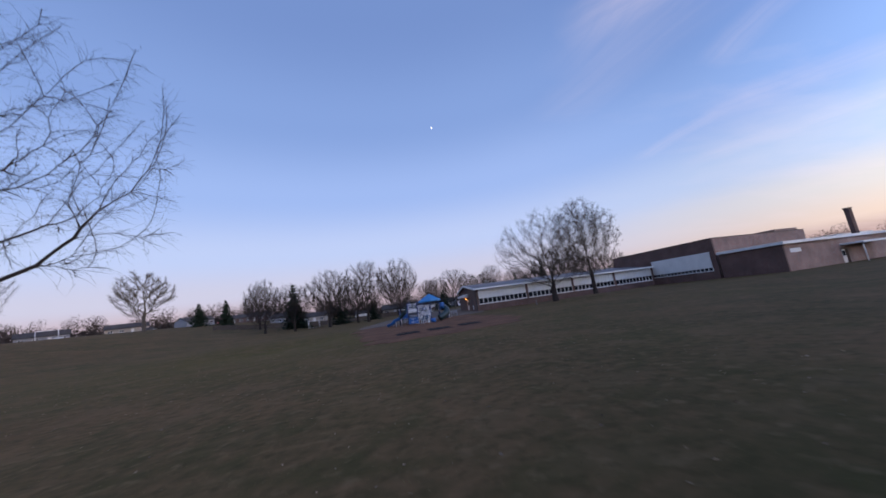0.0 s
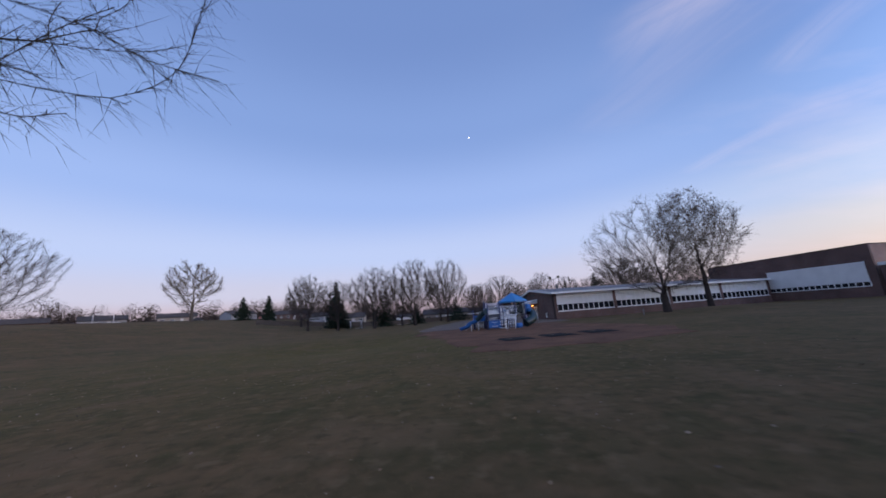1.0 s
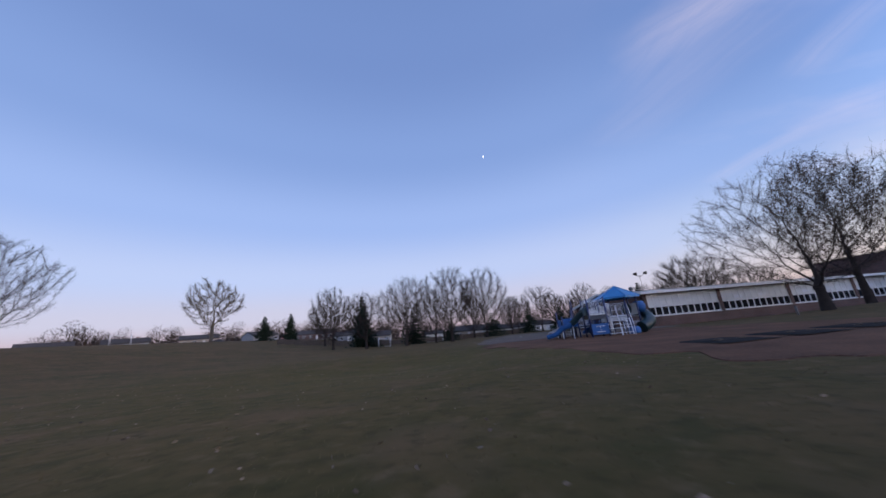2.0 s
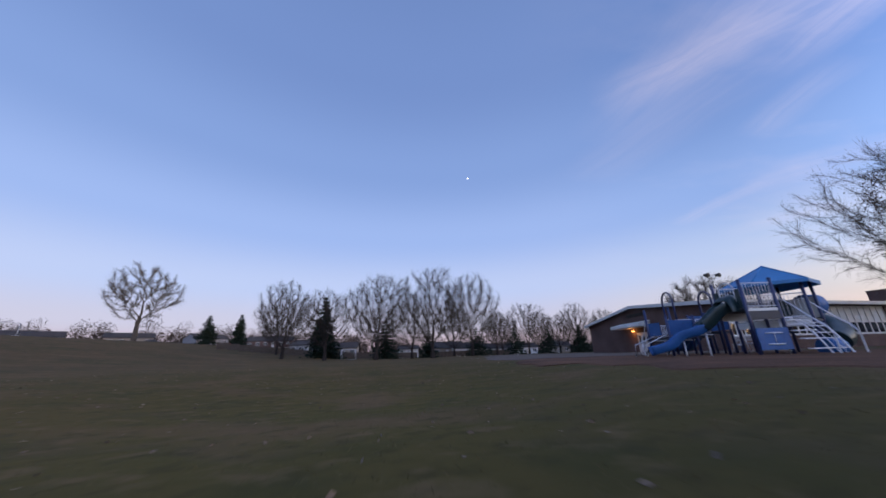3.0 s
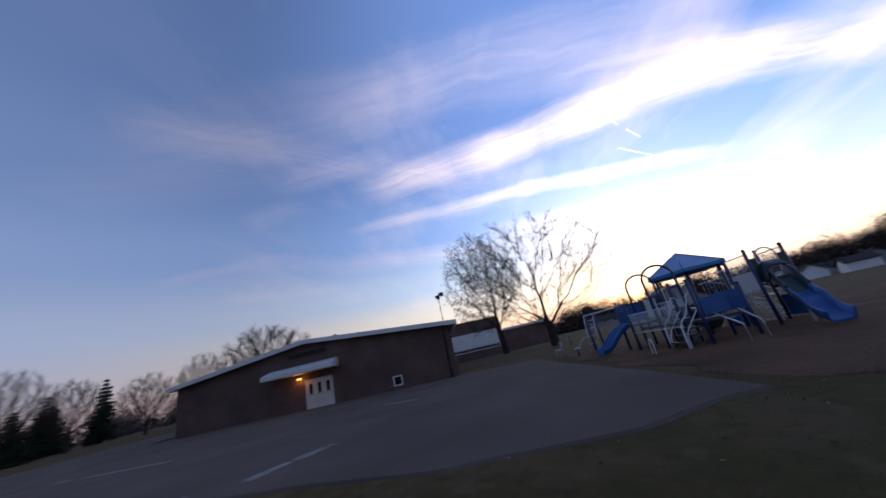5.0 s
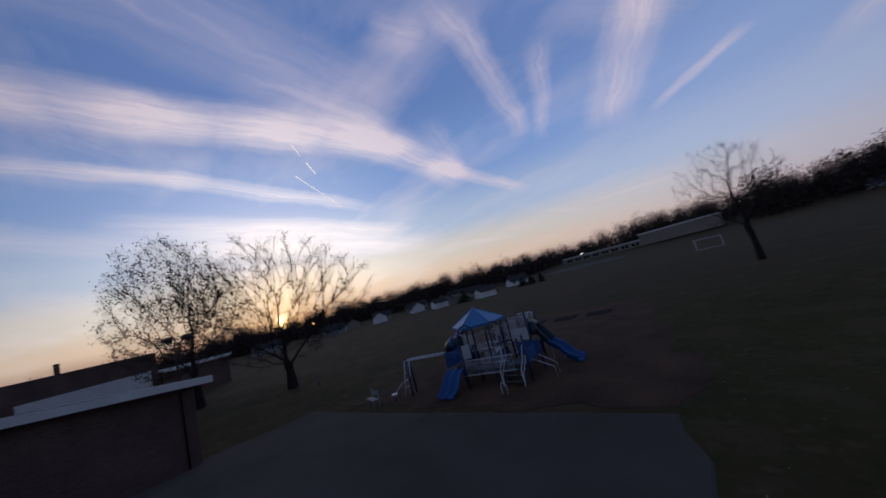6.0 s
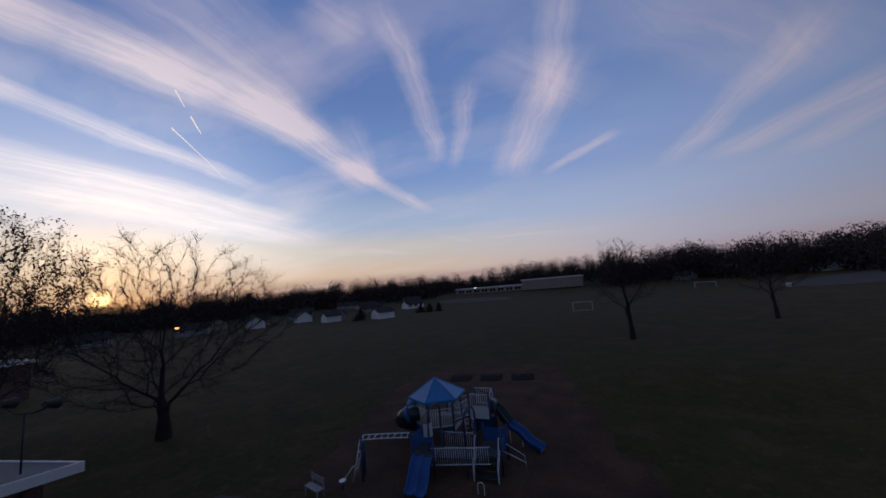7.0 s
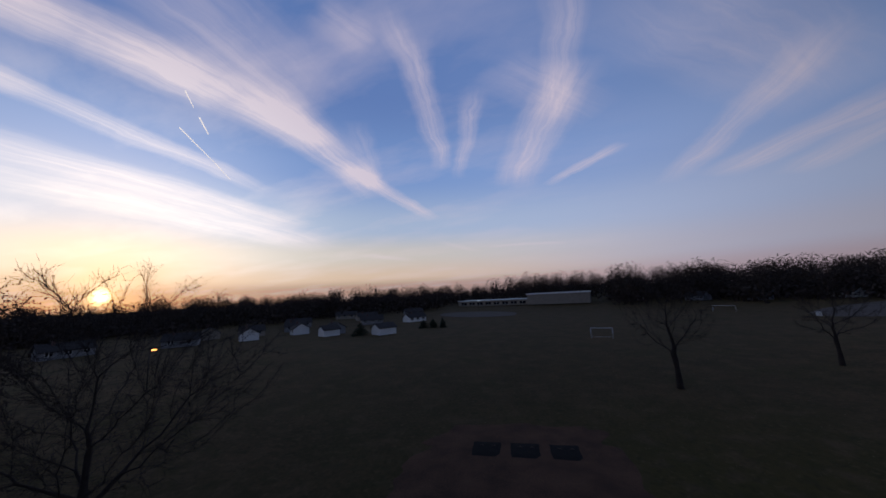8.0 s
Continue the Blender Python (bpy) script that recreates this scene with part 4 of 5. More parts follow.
def bare_tree(name, x, y, seed, label, height=12, trunk_h=2.2, trunk_r=0.3, reach=5, mat=None, thin=0.005, group="", **kw):
    ob = thing(name, x, y, ground(x, y), 0, label, "tree", group)
    pieces = grow(seed, height, trunk_h, trunk_r, reach, **kw)
    wood_mesh("trunk", [p for p in pieces if p[4] <= 1], mat or BARK, ob)
    wood_mesh("crown", [p for p in pieces if p[4] == 2], mat or BARK, ob, thin)
    spikes("twig_spray", [p for p in pieces if p[4] > 2], mat or BARK, ob, thin)
    return ob, pieces


def conifer(name, x, y, seed, height, radius, label, group="", tiers=16):
    ob = thing(name, x, y, ground(x, y), 0, label, "conifer", group)
    rng = random.Random(seed)
    nr = np.random.default_rng(seed)
    part("trunk", tube([(0, 0, -0.1), (0, 0, height * 0.95)], height * 0.018, 7, 0.02), BARK, ob)
    verts, faces, base = [], [], 0
    for t in range(tiers):
        u = (t + 0.3) / tiers
        z = height * (0.06 + 0.92 * u)
        r = radius * (1 - u) ** 0.8 * rng.uniform(0.78, 1.12)
        for k in range(int(7 + 8 * (1 - u))):
            a = rng.uniform(0, 2 * math.pi)
            rr = r * rng.uniform(0.75, 1.1) + 0.08
            n = 9
            s = np.linspace(0.1, 1, n)
            line = np.stack([np.cos(a) * rr * s, np.sin(a) * rr * s, z - 0.28 * rr * s + 0.12 * rr * s * s], 1)
            c = np.repeat(line, 3, 0) + nr.normal(size=(n * 3, 3)) * (0.035 * height * (1 - u) + 0.04) * np.array([1, 1, 0.6])
            v, f = leaf_quads(c, 0.022 * height + 0.06, nr, 0.5)
            verts.append(v)
            faces.append(f + base)
            base += len(v)
    fast_mesh("crown", np.concatenate(verts), np.concatenate(faces), NEEDLE, ob)
    return ob


# the two trees in front of the window wing
bare_tree("broadleaf_tree", 24.0, 62.3, 11, "large bare tree with low forking limbs by the school", 13.2, 1.9, 0.38, 9.8, thin=0.009, base=2.4, many=2100, kill=0.7, step=0.42, tip=0.009, twigs=7, twig_len=0.9, vase=0.2)
oak, oak_wood = bare_tree("oak_tree", 33.0, 67.1, 23, "tall tree still holding dry brown leaves", 16.4, 3.4, 0.32, 5.5, thin=0.009, base=3.0, many=1800, kill=0.65, step=0.38, tip=0.009, twigs=6, lean=(0.0, 0.06))
rng_np = np.random.default_rng(5)
tips = np.array([p[1] for p in oak_wood if p[4] >= 4])
pick = tips[rng_np.integers(0, len(tips), 11000)] + rng_np.normal(size=(11000, 3)) * 0.18
lv, lf = leaf_quads(pick, 0.095, rng_np)
fast_mesh("leaves", lv, lf, OAK_LEAF, oak, "sparse clinging brown leaves")
# field trees
bare_tree("broadleaf_tree", -8.8, 26.2, 31, "bare field tree with long drooping twigs", 14.2, 2.6, 0.3, 5.0, thin=0.005, base=4.0, many=1100, kill=0.6, step=0.36, tip=0.009, twigs=5, twig_len=0.9, droop=0.6, group="field trees")
bare_tree("broadleaf_tree", -30.0, 12.0, 37, "slender bare tree on the field", 12.0, 2.6, 0.24, 4.6, thin=0.012, many=420, kill=0.8, tip=0.011, twigs=6, group="field trees")
bare_tree("broadleaf_tree", -62.5, 66.5, 41, "bare forked tree at the field's edge", 15.6, 1.8, 0.36, 7.4, thin=0.010, base=2.4, many=1800, kill=0.65, tip=0.009, vase=0.3, twigs=10, group="field trees")
bare_tree("broadleaf_tree", -85.0, 130.0, 47, "pale bare sycamore standing alone", 20, 4.5, 0.5, 9.0, mat=BARK_PALE, thin=0.03, base=5.0, many=1000, step=0.6, kill=1.2, tip=0.016, twigs=10, twig_len=1.3)
bare_tree("broadleaf_tree", 46.0, 110.0, 67, "broad bare tree behind the classroom wing", 14.5, 2.4, 0.45, 9.4, thin=0.016, base=3.5, many=1100, step=0.5, kill=1.05, tip=0.013, twigs=12, twig_len=1.3)
# row of bare trees beyond the yard
ROW = "tall bare tree in the row by the back fence"
row = [bare_tree("broadleaf_tree", x, y, seed, ROW, h, 2.2, 0.34, r, thin=0.014, base=2.4, many=1700, step=0.45, kill=0.75, tip=0.010, vase=0.2, twigs=9, twig_len=1.2, group="fence row trees")[0] for x, y, seed, h, r in ((-9.5, 105.2, 53, 16.4, 7.2), (-19.2, 103.4, 59, 14.8, 6.8), (-1.4, 115.3, 61, 16.8, 7.4))]
for k, (x, y, turn_z, s) in enumerate(((-13.8, 113.0, 35, 0.8), (-28.0, 103.5, 80, 0.82), (-36.0, 105.0, 150, 0.8), (19.6, 149.0, 40, 0.95), (35.0, 165.0, 200, 0.9), (-48.0, 128.0, 20, 0.8), (27.0, 160.0, 110, 0.85), (8.0, 140.0, 310, 0.8), (-4.0, 142.0, 60, 0.9), (-26.0, 140.0, 250, 0.85), (12.5, 155.0, 170, 0.9), (36.0, 152.0, 15, 0.9), (48.0, 157.0, 100, 0.85), (51.0, 142.0, 220, 0.8), (63.0, 141.0, 330, 0.9), (68.0, 133.0, 75, 0.8), (76.0, 130.0, 190, 0.9))):
    copy_thing(row[k % 3], pose(x, y, ground(x, y), 0, 0, turn_z) @ Matrix.Scale(s, 4))


# ---- playground ----
PZ = 0.18


FIELD_SIDE = [0.0, 0.0]


def P(x, y, z):
    return (x + FIELD_SIDE[0], y + FIELD_SIDE[1], PZ + z)


play = thing("play_structure", 0, 0, 0, 0, "blue and white playground climbing structure with roofed tower and slides", "playground")
play.matrix_world = Matrix.Translation((0.4, 1.25, -0.05)) @ Matrix.Diagonal((1, 1, 0.95, 1))
HX, HY = 5.0, 57.6


def hexagon(r, off=0.0):
    return [(HX + r * math.cos(math.pi / 3 * k + off), HY + r * math.sin(math.pi / 3 * k + off)) for k in range(6)]


def deck_plate(corners, z, parent):
    bm = bmesh.new()
    lo = [bm.verts.new(P(x, y, z - 0.09)) for x, y in corners]
    hi = [bm.verts.new(P(x, y, z)) for x, y in corners]
    bm.faces.new(lo[::-1])
    bm.faces.new(hi)
    n = len(corners)
    for i in range(n):
        bm.faces.new((lo[i], lo[(i + 1) % n], hi[(i + 1) % n], hi[i]))
    return part("deck", bm, DECK, parent, "dark perforated deck")


def post(x, y, top, mat=None):
    p = part("post", tube([P(x, y, -0.15), P(x, y, top)], 0.055, 10), mat or NAVY, play)
    bm = bmesh.new()
    bmesh.ops.create_uvsphere(bm, u_segments=10, v_segments=6, radius=0.062, matrix=Matrix.Translation(P(x, y, top)))
    part("post_cap", bm, mat or NAVY, p)
    return p


def bar_rail(a, b, z0, z1, step=0.11, mat=None, name="barrier"):
    """A railing of upright bars between two rails."""
    a, b = Vector((*a, 0)), Vector((*b, 0))
    ob = part(name, tube([P(a.x, a.y, z1), P(b.x, b.y, z1)], 0.022, 8), mat or RAIL, play, "white barred railing")
    part("lower_rail", tube([P(a.x, a.y, z0), P(b.x, b.y, z0)], 0.022, 8), mat or RAIL, ob)
    n = max(2, int((b - a).length / step))
    for k in range(1, n):
        p = a.lerp(b, k / n)
        part("bar", tube([P(p.x, p.y, z0), P(p.x, p.y, z1)], 0.011, 6), mat or RAIL, ob)
    return ob


def panel(a, b, z0, z1, mat, label, thick=0.03, name="panel"):
    a, b = Vector((*a, 0)), Vector((*b, 0))
    n = (b - a).cross(Vector((0, 0, 1))).normalized() * thick / 2
    bm = bmesh.new()
    vs = [bm.verts.new(P(*(q.xy), z)) for z in (z0, z1) for q in (a - n, b - n, b + n, a + n)]
    for f in ((3, 2, 1, 0), (4, 5, 6, 7), (0, 1, 5, 4), (1, 2, 6, 5), (2, 3, 7, 6), (3, 0, 4, 7)):
        bm.faces.new([vs[i] for i in f])
    bmesh.ops.recalc_face_normals(bm, faces=bm.faces[:])
    bmesh.ops.bevel(bm, geom=bm.edges[:], offset=0.01, segments=2, affect="EDGES")
    return part(name, bm, mat, play, label)


def trough(points, width, wall, mat, label, name="slide"):
    """An open slide: a round-bottomed channel with rolled edges along the points."""
    pts = [Vector(P(*p)) for p in points]
    prof = [(-0.5 * width - 0.05, wall - 0.03), (-0.5 * width - 0.04, wall), (-0.5 * width, wall), (-0.46 * width, 0.05), (-0.3 * width, 0.0), (0.3 * width, 0.0), (0.46 * width, 0.05), (0.5 * width, wall), (0.5 * width + 0.04, wall), (0.5 * width + 0.05, wall - 0.03), (0.5 * width, -0.02), (0.3 * width, -0.06), (-0.3 * width, -0.06), (-0.5 * width, -0.02)]
    bm = bmesh.new()
    rings = []
    for i, p in enumerate(pts):
        d = (pts[min(i + 1, len(pts) - 1)] - pts[max(i - 1, 0)]).normalized()
        side = d.cross((0, 0, 1)).normalized()
        nrm = side.cross(d)
        rings.append([bm.verts.new(p + side * u + nrm * v) for u, v in prof])
    n = len(prof)
    for u, v in zip(rings, rings[1:]):
        for k in range(n):
            bm.faces.new((u[k], u[(k + 1) % n], v[(k + 1) % n], v[k])).smooth = True
    bm.faces.new(rings[0][::-1])
    bm.faces.new(rings[-1])
    bmesh.ops.recalc_face_normals(bm, faces=bm.faces[:])
    return part(name, bm, mat, play, label)


def curve_points(ctrl, n=24):
    """Catmull-Rom through the control places."""
    c = [Vector(p) for p in ctrl]
    c = [c[0] * 2 - c[1], *c, c[-1] * 2 - c[-2]]
    out = []
    segs = len(c) - 3
    for s in range(segs):
        p0, p1, p2, p3 = c[s : s + 4]
        m = max(2, n // segs)
        for k in range(m):
            t = k / m
            out.append(0.5 * (2 * p1 + (p2 - p0) * t + (2 * p0 - 5 * p1 + 4 * p2 - p3) * t * t + (3 * p1 - p0 - 3 * p2 + p3) * t**3))
    out.append(c[-2])
    return [tuple(p) for p in out]


# roofed hexagonal tower; this half stands a little towards the field
FIELD_SIDE[:] = 0.12, -0.3
TOWER = 1.35
tower = hexagon(1.32, math.pi / 6)
deck_plate(tower, TOWER, play)
for x, y in tower:
    post(x, y, 2.95)
bm = bmesh.new()
eave = hexagon(1.64, math.pi / 6)
apex = bm.verts.new(P(HX + 0.1, HY, 3.8))
top = [bm.verts.new(P(x, y, 2.88)) for x, y in eave]
low = [bm.verts.new(P(x, y, 2.74)) for x, y in eave]
inner = bm.verts.new(P(HX + 0.1, HY, 3.6))
for k in range(6):
    bm.faces.new((top[k], top[(k + 1) % 6], apex))
    bm.faces.new((low[k], low[(k + 1) % 6], top[(k + 1) % 6], top[k]))
    bm.faces.new((low[(k + 1) % 6], low[k], inner))
part("roof", bm, BLUE_ROOF, play, "bright blue six-sided metal roof")
for k in range(6):
    part("roof_seam", tube([P(*eave[k], 2.885), P(HX + 0.1, HY, 3.81)], 0.022, 6), BLUE_ROOF, play)
for k in (0, 1, 3, 5):
    a, b = tower[k], tower[(k + 1) % 6]
    if k == 5:
        panel(a, b, TOWER + 0.08, TOWER + 0.95, WHITE, "white play panel with cut slots")
        continue
    bar_rail(a, b, TOWER + 0.08, TOWER + 1.0)
# high slide tower
D2X, D2Y, D2Z, D2H = 2.75, 56.45, 1.75, 0.6
corners = [(D2X - D2H, D2Y - D2H), (D2X + D2H, D2Y - D2H), (D2X + D2H, D2Y + D2H), (D2X - D2H, D2Y + D2H)]
deck_plate(corners, D2Z, play)
for (x, y), t in zip(corners, (2.8, 2.85, 2.75, 2.85)):
    post(x, y, t)
panel(corners[0], corners[1], D2Z - 0.35, D2Z - 0.02, WHITE, "white deck skirt panel")
bar_rail(corners[0], corners[1], D2Z + 0.06, D2Z + 0.95)
bar_rail(corners[2], corners[3], D2Z + 0.06, D2Z + 0.95)
panel(corners[2], corners[3], D2Z - 0.4, D2Z + 0.3, WHITE, "white deck skirt panel")
panel((2.17, 55.78), (3.33, 55.78), 0.2, 0.98, BLUE, "blue lower play panel")
bar_rail((2.45, 55.74), (3.05, 55.74), 0.4, 0.8, 0.2)
panel((2.17, 55.83), (3.33, 55.83), 1.3, 1.62, DECK, "dark lower beam panel")
part("hood_arch", tube(arc(D2X - D2H + 0.12, D2Y - 0.3, PZ + D2Z, PZ + D2Z + 0.72, 0.34, (0, 1)), 0.028, 8), RAIL, play)
panel((D2X - D2H - 0.02, D2Y - 0.58), (D2X - D2H - 0.02, D2Y - 0.35), D2Z, D2Z + 0.75, GREEN_TUBE, "dark slide hood side")
panel((D2X - D2H - 0.02, D2Y + 0.35), (D2X - D2H - 0.02, D2Y + 0.58), D2Z, D2Z + 0.75, GREEN_TUBE, "dark slide hood side")
trough(curve_points([(2.2, 56.48, 1.76), (1.85, 56.55, 1.62), (1.45, 56.7, 1.2), (1.2, 56.8, 1.0)], 14), 0.52, 0.36, GREEN_TUBE, "dark green upper slide bend")
trough(curve_points([(1.22, 56.79, 1.02), (0.95, 56.9, 0.86), (0.55, 57.1, 0.74), (0.1, 57.3, 0.36), (-0.55, 57.55, 0.16)], 26), 0.5, 0.28, BLUE, "blue moulded wave slide")
bm = bmesh.new()
hood = []
for u, rise in ((2.2, 0.66), (2.05, 0.66), (1.92, 0.56), (1.82, 0.46)):
    for r in (0.44, 0.40):
        hood.append([bm.verts.new(P(u, 56.5 + r * math.cos(math.pi * k / 12), D2Z - 0.1 + (rise - 0.44 + r) * min(1.0, 1.25 * math.sin(math.pi * k / 12)) )) for k in range(13)])
for i in range(0, 6, 2):
    for a, b in ((hood[i], hood[i + 2]), (hood[i + 3], hood[i + 1])):
        for k in range(12):
            bm.faces.new((a[k], a[k + 1], b[k + 1], b[k]))
for a, b in ((hood[1], hood[0]), (hood[6], hood[7])):
    for k in range(12):
        bm.faces.new((a[k], a[k + 1], b[k + 1], b[k]))
part("slide_hood", bm, GREEN_TUBE, play, "dark moulded slide hood", True)
part("slide_leg", tube([P(1.2, 56.8, 0.95), P(1.2, 56.8, -0.1)], 0.03, 8), RAIL, play)
part("slide_leg", tube([P(0.5, 57.1, 0.66), P(0.5, 57.1, -0.1)], 0.03, 8), RAIL, play)
# link from the tower to the slide deck
deck_plate([(3.35, 56.2), (3.9, 56.7), (3.9, 57.9), (3.35, 57.0)], 1.5, play)
bar_rail((3.35, 56.0), (4.0, 56.6), 1.55, 2.4)
bar_rail((3.35, 57.05), (3.9, 57.95), 1.55, 2.4)
# short ladder under the link deck
lad = part("ladder", tube([P(3.42, 56.02, -0.1), P(3.45, 56.1, 1.45)], 0.024, 8), RAIL, play, "short white tube ladder")
part("side_rail", tube([P(3.86, 56.36, -0.1), P(3.89, 56.44, 1.45)], 0.024, 8), RAIL, lad)
for k in range(5):
    part("rung", tube([P(3.43, 56.04, 0.15 + 0.27 * k), P(3.87, 56.38, 0.15 + 0.27 * k)], 0.016, 6), RAIL, lad)
# entry deck with steps
FIELD_SIDE[:] = 0.0, 0.0
D3 = [(1.1, 58.2), (2.3, 58.2), (2.3, 59.6), (1.1, 59.6)]
deck_plate(D3, 0.85, play)
for (x, y), t in zip(D3, (1.75, 1.75, 2.3, 2.2)):
    post(x, y, t)
panel((1.1, 58.7), (1.1, 59.5), 0.95, 1.55, BLUE, "blue side panel")
panel((1.12, 58.25), (2.28, 58.25), 0.92, 1.6, BLUE, "blue side panel")
steps = part("step_flight", tube([P(1.17, 59.62, 0.62), P(1.17, 60.3, 0.0)], 0.03, 6), DECK, play, "dark perforated steps with white handrails")
part("stringer", tube([P(2.23, 59.62, 0.62), P(2.23, 60.3, 0.0)], 0.03, 6), DECK, steps)
for k in range(3):
    y0 = 59.64 + k * 0.24
    part("tread", box(1.2, y0, PZ + 0.62 - k * 0.21, 2.2, y0 + 0.23, PZ + 0.67 - k * 0.21, 0.008), GREEN_TUBE, steps)
for x in (1.14, 2.26):
    part("handrail", tube(curve_points([P(x, 59.6, 1.75), P(x, 59.75, 1.72), P(x, 60.0, 1.15), P(x, 60.28, 0.8), P(x, 60.32, 0.0)], 16), 0.024, 8), RAIL, play)
    part("handrail", tube(curve_points([P(x, 59.6, 1.25), P(x, 59.95, 0.85), P(x, 60.2, 0.5), P(x, 60.24, 0.0)], 12), 0.02, 8), RAIL, play)
    part("step_post", tube([P(x, 60.3, 0.8), P(x, 60.3, -0.1)], 0.03, 8), RAIL, play)
part("grab_loop", tube(arc(1.7, 61.15, PZ - 0.1, PZ + 0.42, 0.14), 0.022, 8), RAIL, play)
part("grab_bar", tube([P(0.2, 58.6, 0.0), P(0.25, 58.6, 0.55), P(1.1, 58.5, 0.95)], 0.022, 8), RAIL, play)
part("grab_bar", tube([P(0.05, 59.2, 0.0), P(0.1, 59.2, 0.55), P(1.1, 59.2, 0.95)], 0.022, 8), RAIL, play)
# bridge with barred sides, two hoops
deck_plate([(2.3, 59.3), (4.0, 59.5), (4.0, 60.3), (2.3, 60.1)], 0.9, play)
bar_rail((1.5, 60.05), (4.1, 60.72), 0.75, 1.5, 0.1)
bar_rail((2.3, 59.25), (4.0, 59.4), 0.95, 1.7, 0.1)
for hx, hy in ((2.45, 59.75), (4.3, 59.7)):
    part("hoop", tube(arc(hx, hy, PZ - 0.1, PZ + 2.62, 0.52, (0.2, 0.98)), 0.045, 10), NAVY, play, "tall navy arch hoop")
# small double slide deck
D4 = [(4.0, 59.6), (5.1, 59.6), (5.1, 60.7), (4.0, 60.7)]
deck_plate(D4, 1.1, play)
for (x, y), t in zip(D4, (2.0, 2.0, 2.0, 2.0)):
    post(x, y, t)
panel(D4[1], D4[2], 1.18, 1.95, BLUE, "blue side panel")
panel((4.02, 60.72), (5.08, 60.72), 1.72, 2.0, BLUE, "blue slide canopy board")
panel((4.7, 59.15), (5.05, 59.5), 1.2, 2.0, WHITE, "white side panel")
for sx in (4.25, 4.75):
    trough(curve_points([(sx, 60.75, 1.1), (sx - 0.05, 61.2, 0.85), (sx - 0.15, 61.75, 0.35), (sx - 0.2, 62.15, 0.22)], 16), 0.42, 0.16, BLUE, "short straight blue slide")
# overhead ladder
oh = part("overhead_ladder", tube(curve_points([P(5.15, 60.9, 2.0), P(6.2, 61.2, 2.0), P(7.35, 61.6, 2.0)], 8), 0.025, 8), RAIL, play, "white overhead ladder")
part("side_rail", tube(curve_points([P(5.3, 60.45, 2.0), P(6.35, 60.75, 2.0), P(7.5, 61.1, 2.0)], 8), 0.025, 8), RAIL, oh)
for k in range(8):
    u = k / 7
    part("rung", tube([P(5.2 + 2.12 * u, 60.92 + 0.66 * u, 2.0), P(5.35 + 2.12 * u, 60.47 + 0.62 * u, 2.0)], 0.018, 6), RAIL, oh)
end = part("end_ladder", tube([P(7.35, 61.6, 2.0), P(7.75, 61.75, -0.1)], 0.025, 8), RAIL, play)
part("side_rail", tube([P(7.5, 61.1, 2.0), P(7.9, 61.25, -0.1)], 0.025, 8), RAIL, end)
for k in range(4):
    u = (k + 0.7) / 5
    part("rung", tube([P(7.35 + 0.4 * u, 61.6 + 0.15 * u, 2.0 - 2.0 * u), P(7.5 + 0.4 * u, 61.1 + 0.15 * u, 2.0 - 2.0 * u)], 0.018, 6), RAIL, end)
post(7.3, 61.55, 2.05)
post(7.55, 61.05, 2.05)
part("step_pod", tube([P(7.85, 62.3, -0.1), P(7.85, 62.3, 0.42)], 0.05, 8), NAVY, play)
part("step_pod_top", tube([P(7.85, 62.3, 0.42), P(7.85, 62.3, 0.47)], 0.16, 12), RAIL, play)
part("grab_bar", tube([P(7.8, 62.25, 0.5), P(7.55, 61.9, 0.9), P(7.35, 61.65, 0.95)], 0.02, 8), RAIL, play)
# tube slide on the school side of the tower
FIELD_SIDE[:] = 0.12, -0.3
part("tube_slide", tube(curve_points([P(5.9, 58.2, 1.95), P(6.6, 58.5, 1.85), P(7.1, 58.1, 1.4), P(7.0, 57.4, 0.95), P(6.5, 56.9, 0.65), P(6.0, 56.7, 0.45)], 28), 0.42, 18), GREEN_TUBE, play, "dark green curved tube slide")
part("tube_collar", tube([P(6.4, 58.43, 1.91), P(6.58, 58.5, 1.86)], 0.47, 18), BLUE, play)
part("bubble_panel", tube([P(6.3, 57.6, 2.0), P(6.85, 57.6, 2.0)], 0.45, 18), BLUE, play, "blue barrel crawl panel")
part("talk_drum", tube([P(4.9, 56.2, 0.25), P(5.5, 56.2, 0.25)], 0.3, 16), BLUE, play, "blue drum panel under the deck")
# arched stair climber on the field side
FIELD_SIDE[:] = 0.75, 0.35
for sx in (-0.36, 0.36):
    part("climber_rail", tube(curve_points([P(4.35 + sx, 56.45, 1.36), P(4.15 + sx, 55.9, 1.35), P(3.85 + sx, 55.1, 0.85), P(3.6 + sx, 54.4, -0.1)], 18), 0.028, 8), RAIL, play)
    part("handrail", tube(curve_points([P(4.4 + sx * 1.2, 56.4, 2.15), P(4.2 + sx * 1.2, 55.95, 2.12), P(3.75 + sx * 1.2, 54.8, 1.3), P(3.5 + sx * 1.2, 54.15, 0.8), P(3.5 + sx * 1.2, 54.1, -0.1)], 18), 0.024, 8), RAIL, play)
for k in range(9):
    u = k / 8
    c = curve_points([(4.35, 56.45, 1.36), (4.15, 55.9, 1.35), (3.85, 55.1, 0.85), (3.6, 54.4, 0.0)], 24)[min(24, 2 + int(u * 20))]
    part("rung", tube([P(c[0] - 0.36, c[1], c[2]), P(c[0] + 0.36, c[1], c[2])], 0.02, 6), RAIL, play)
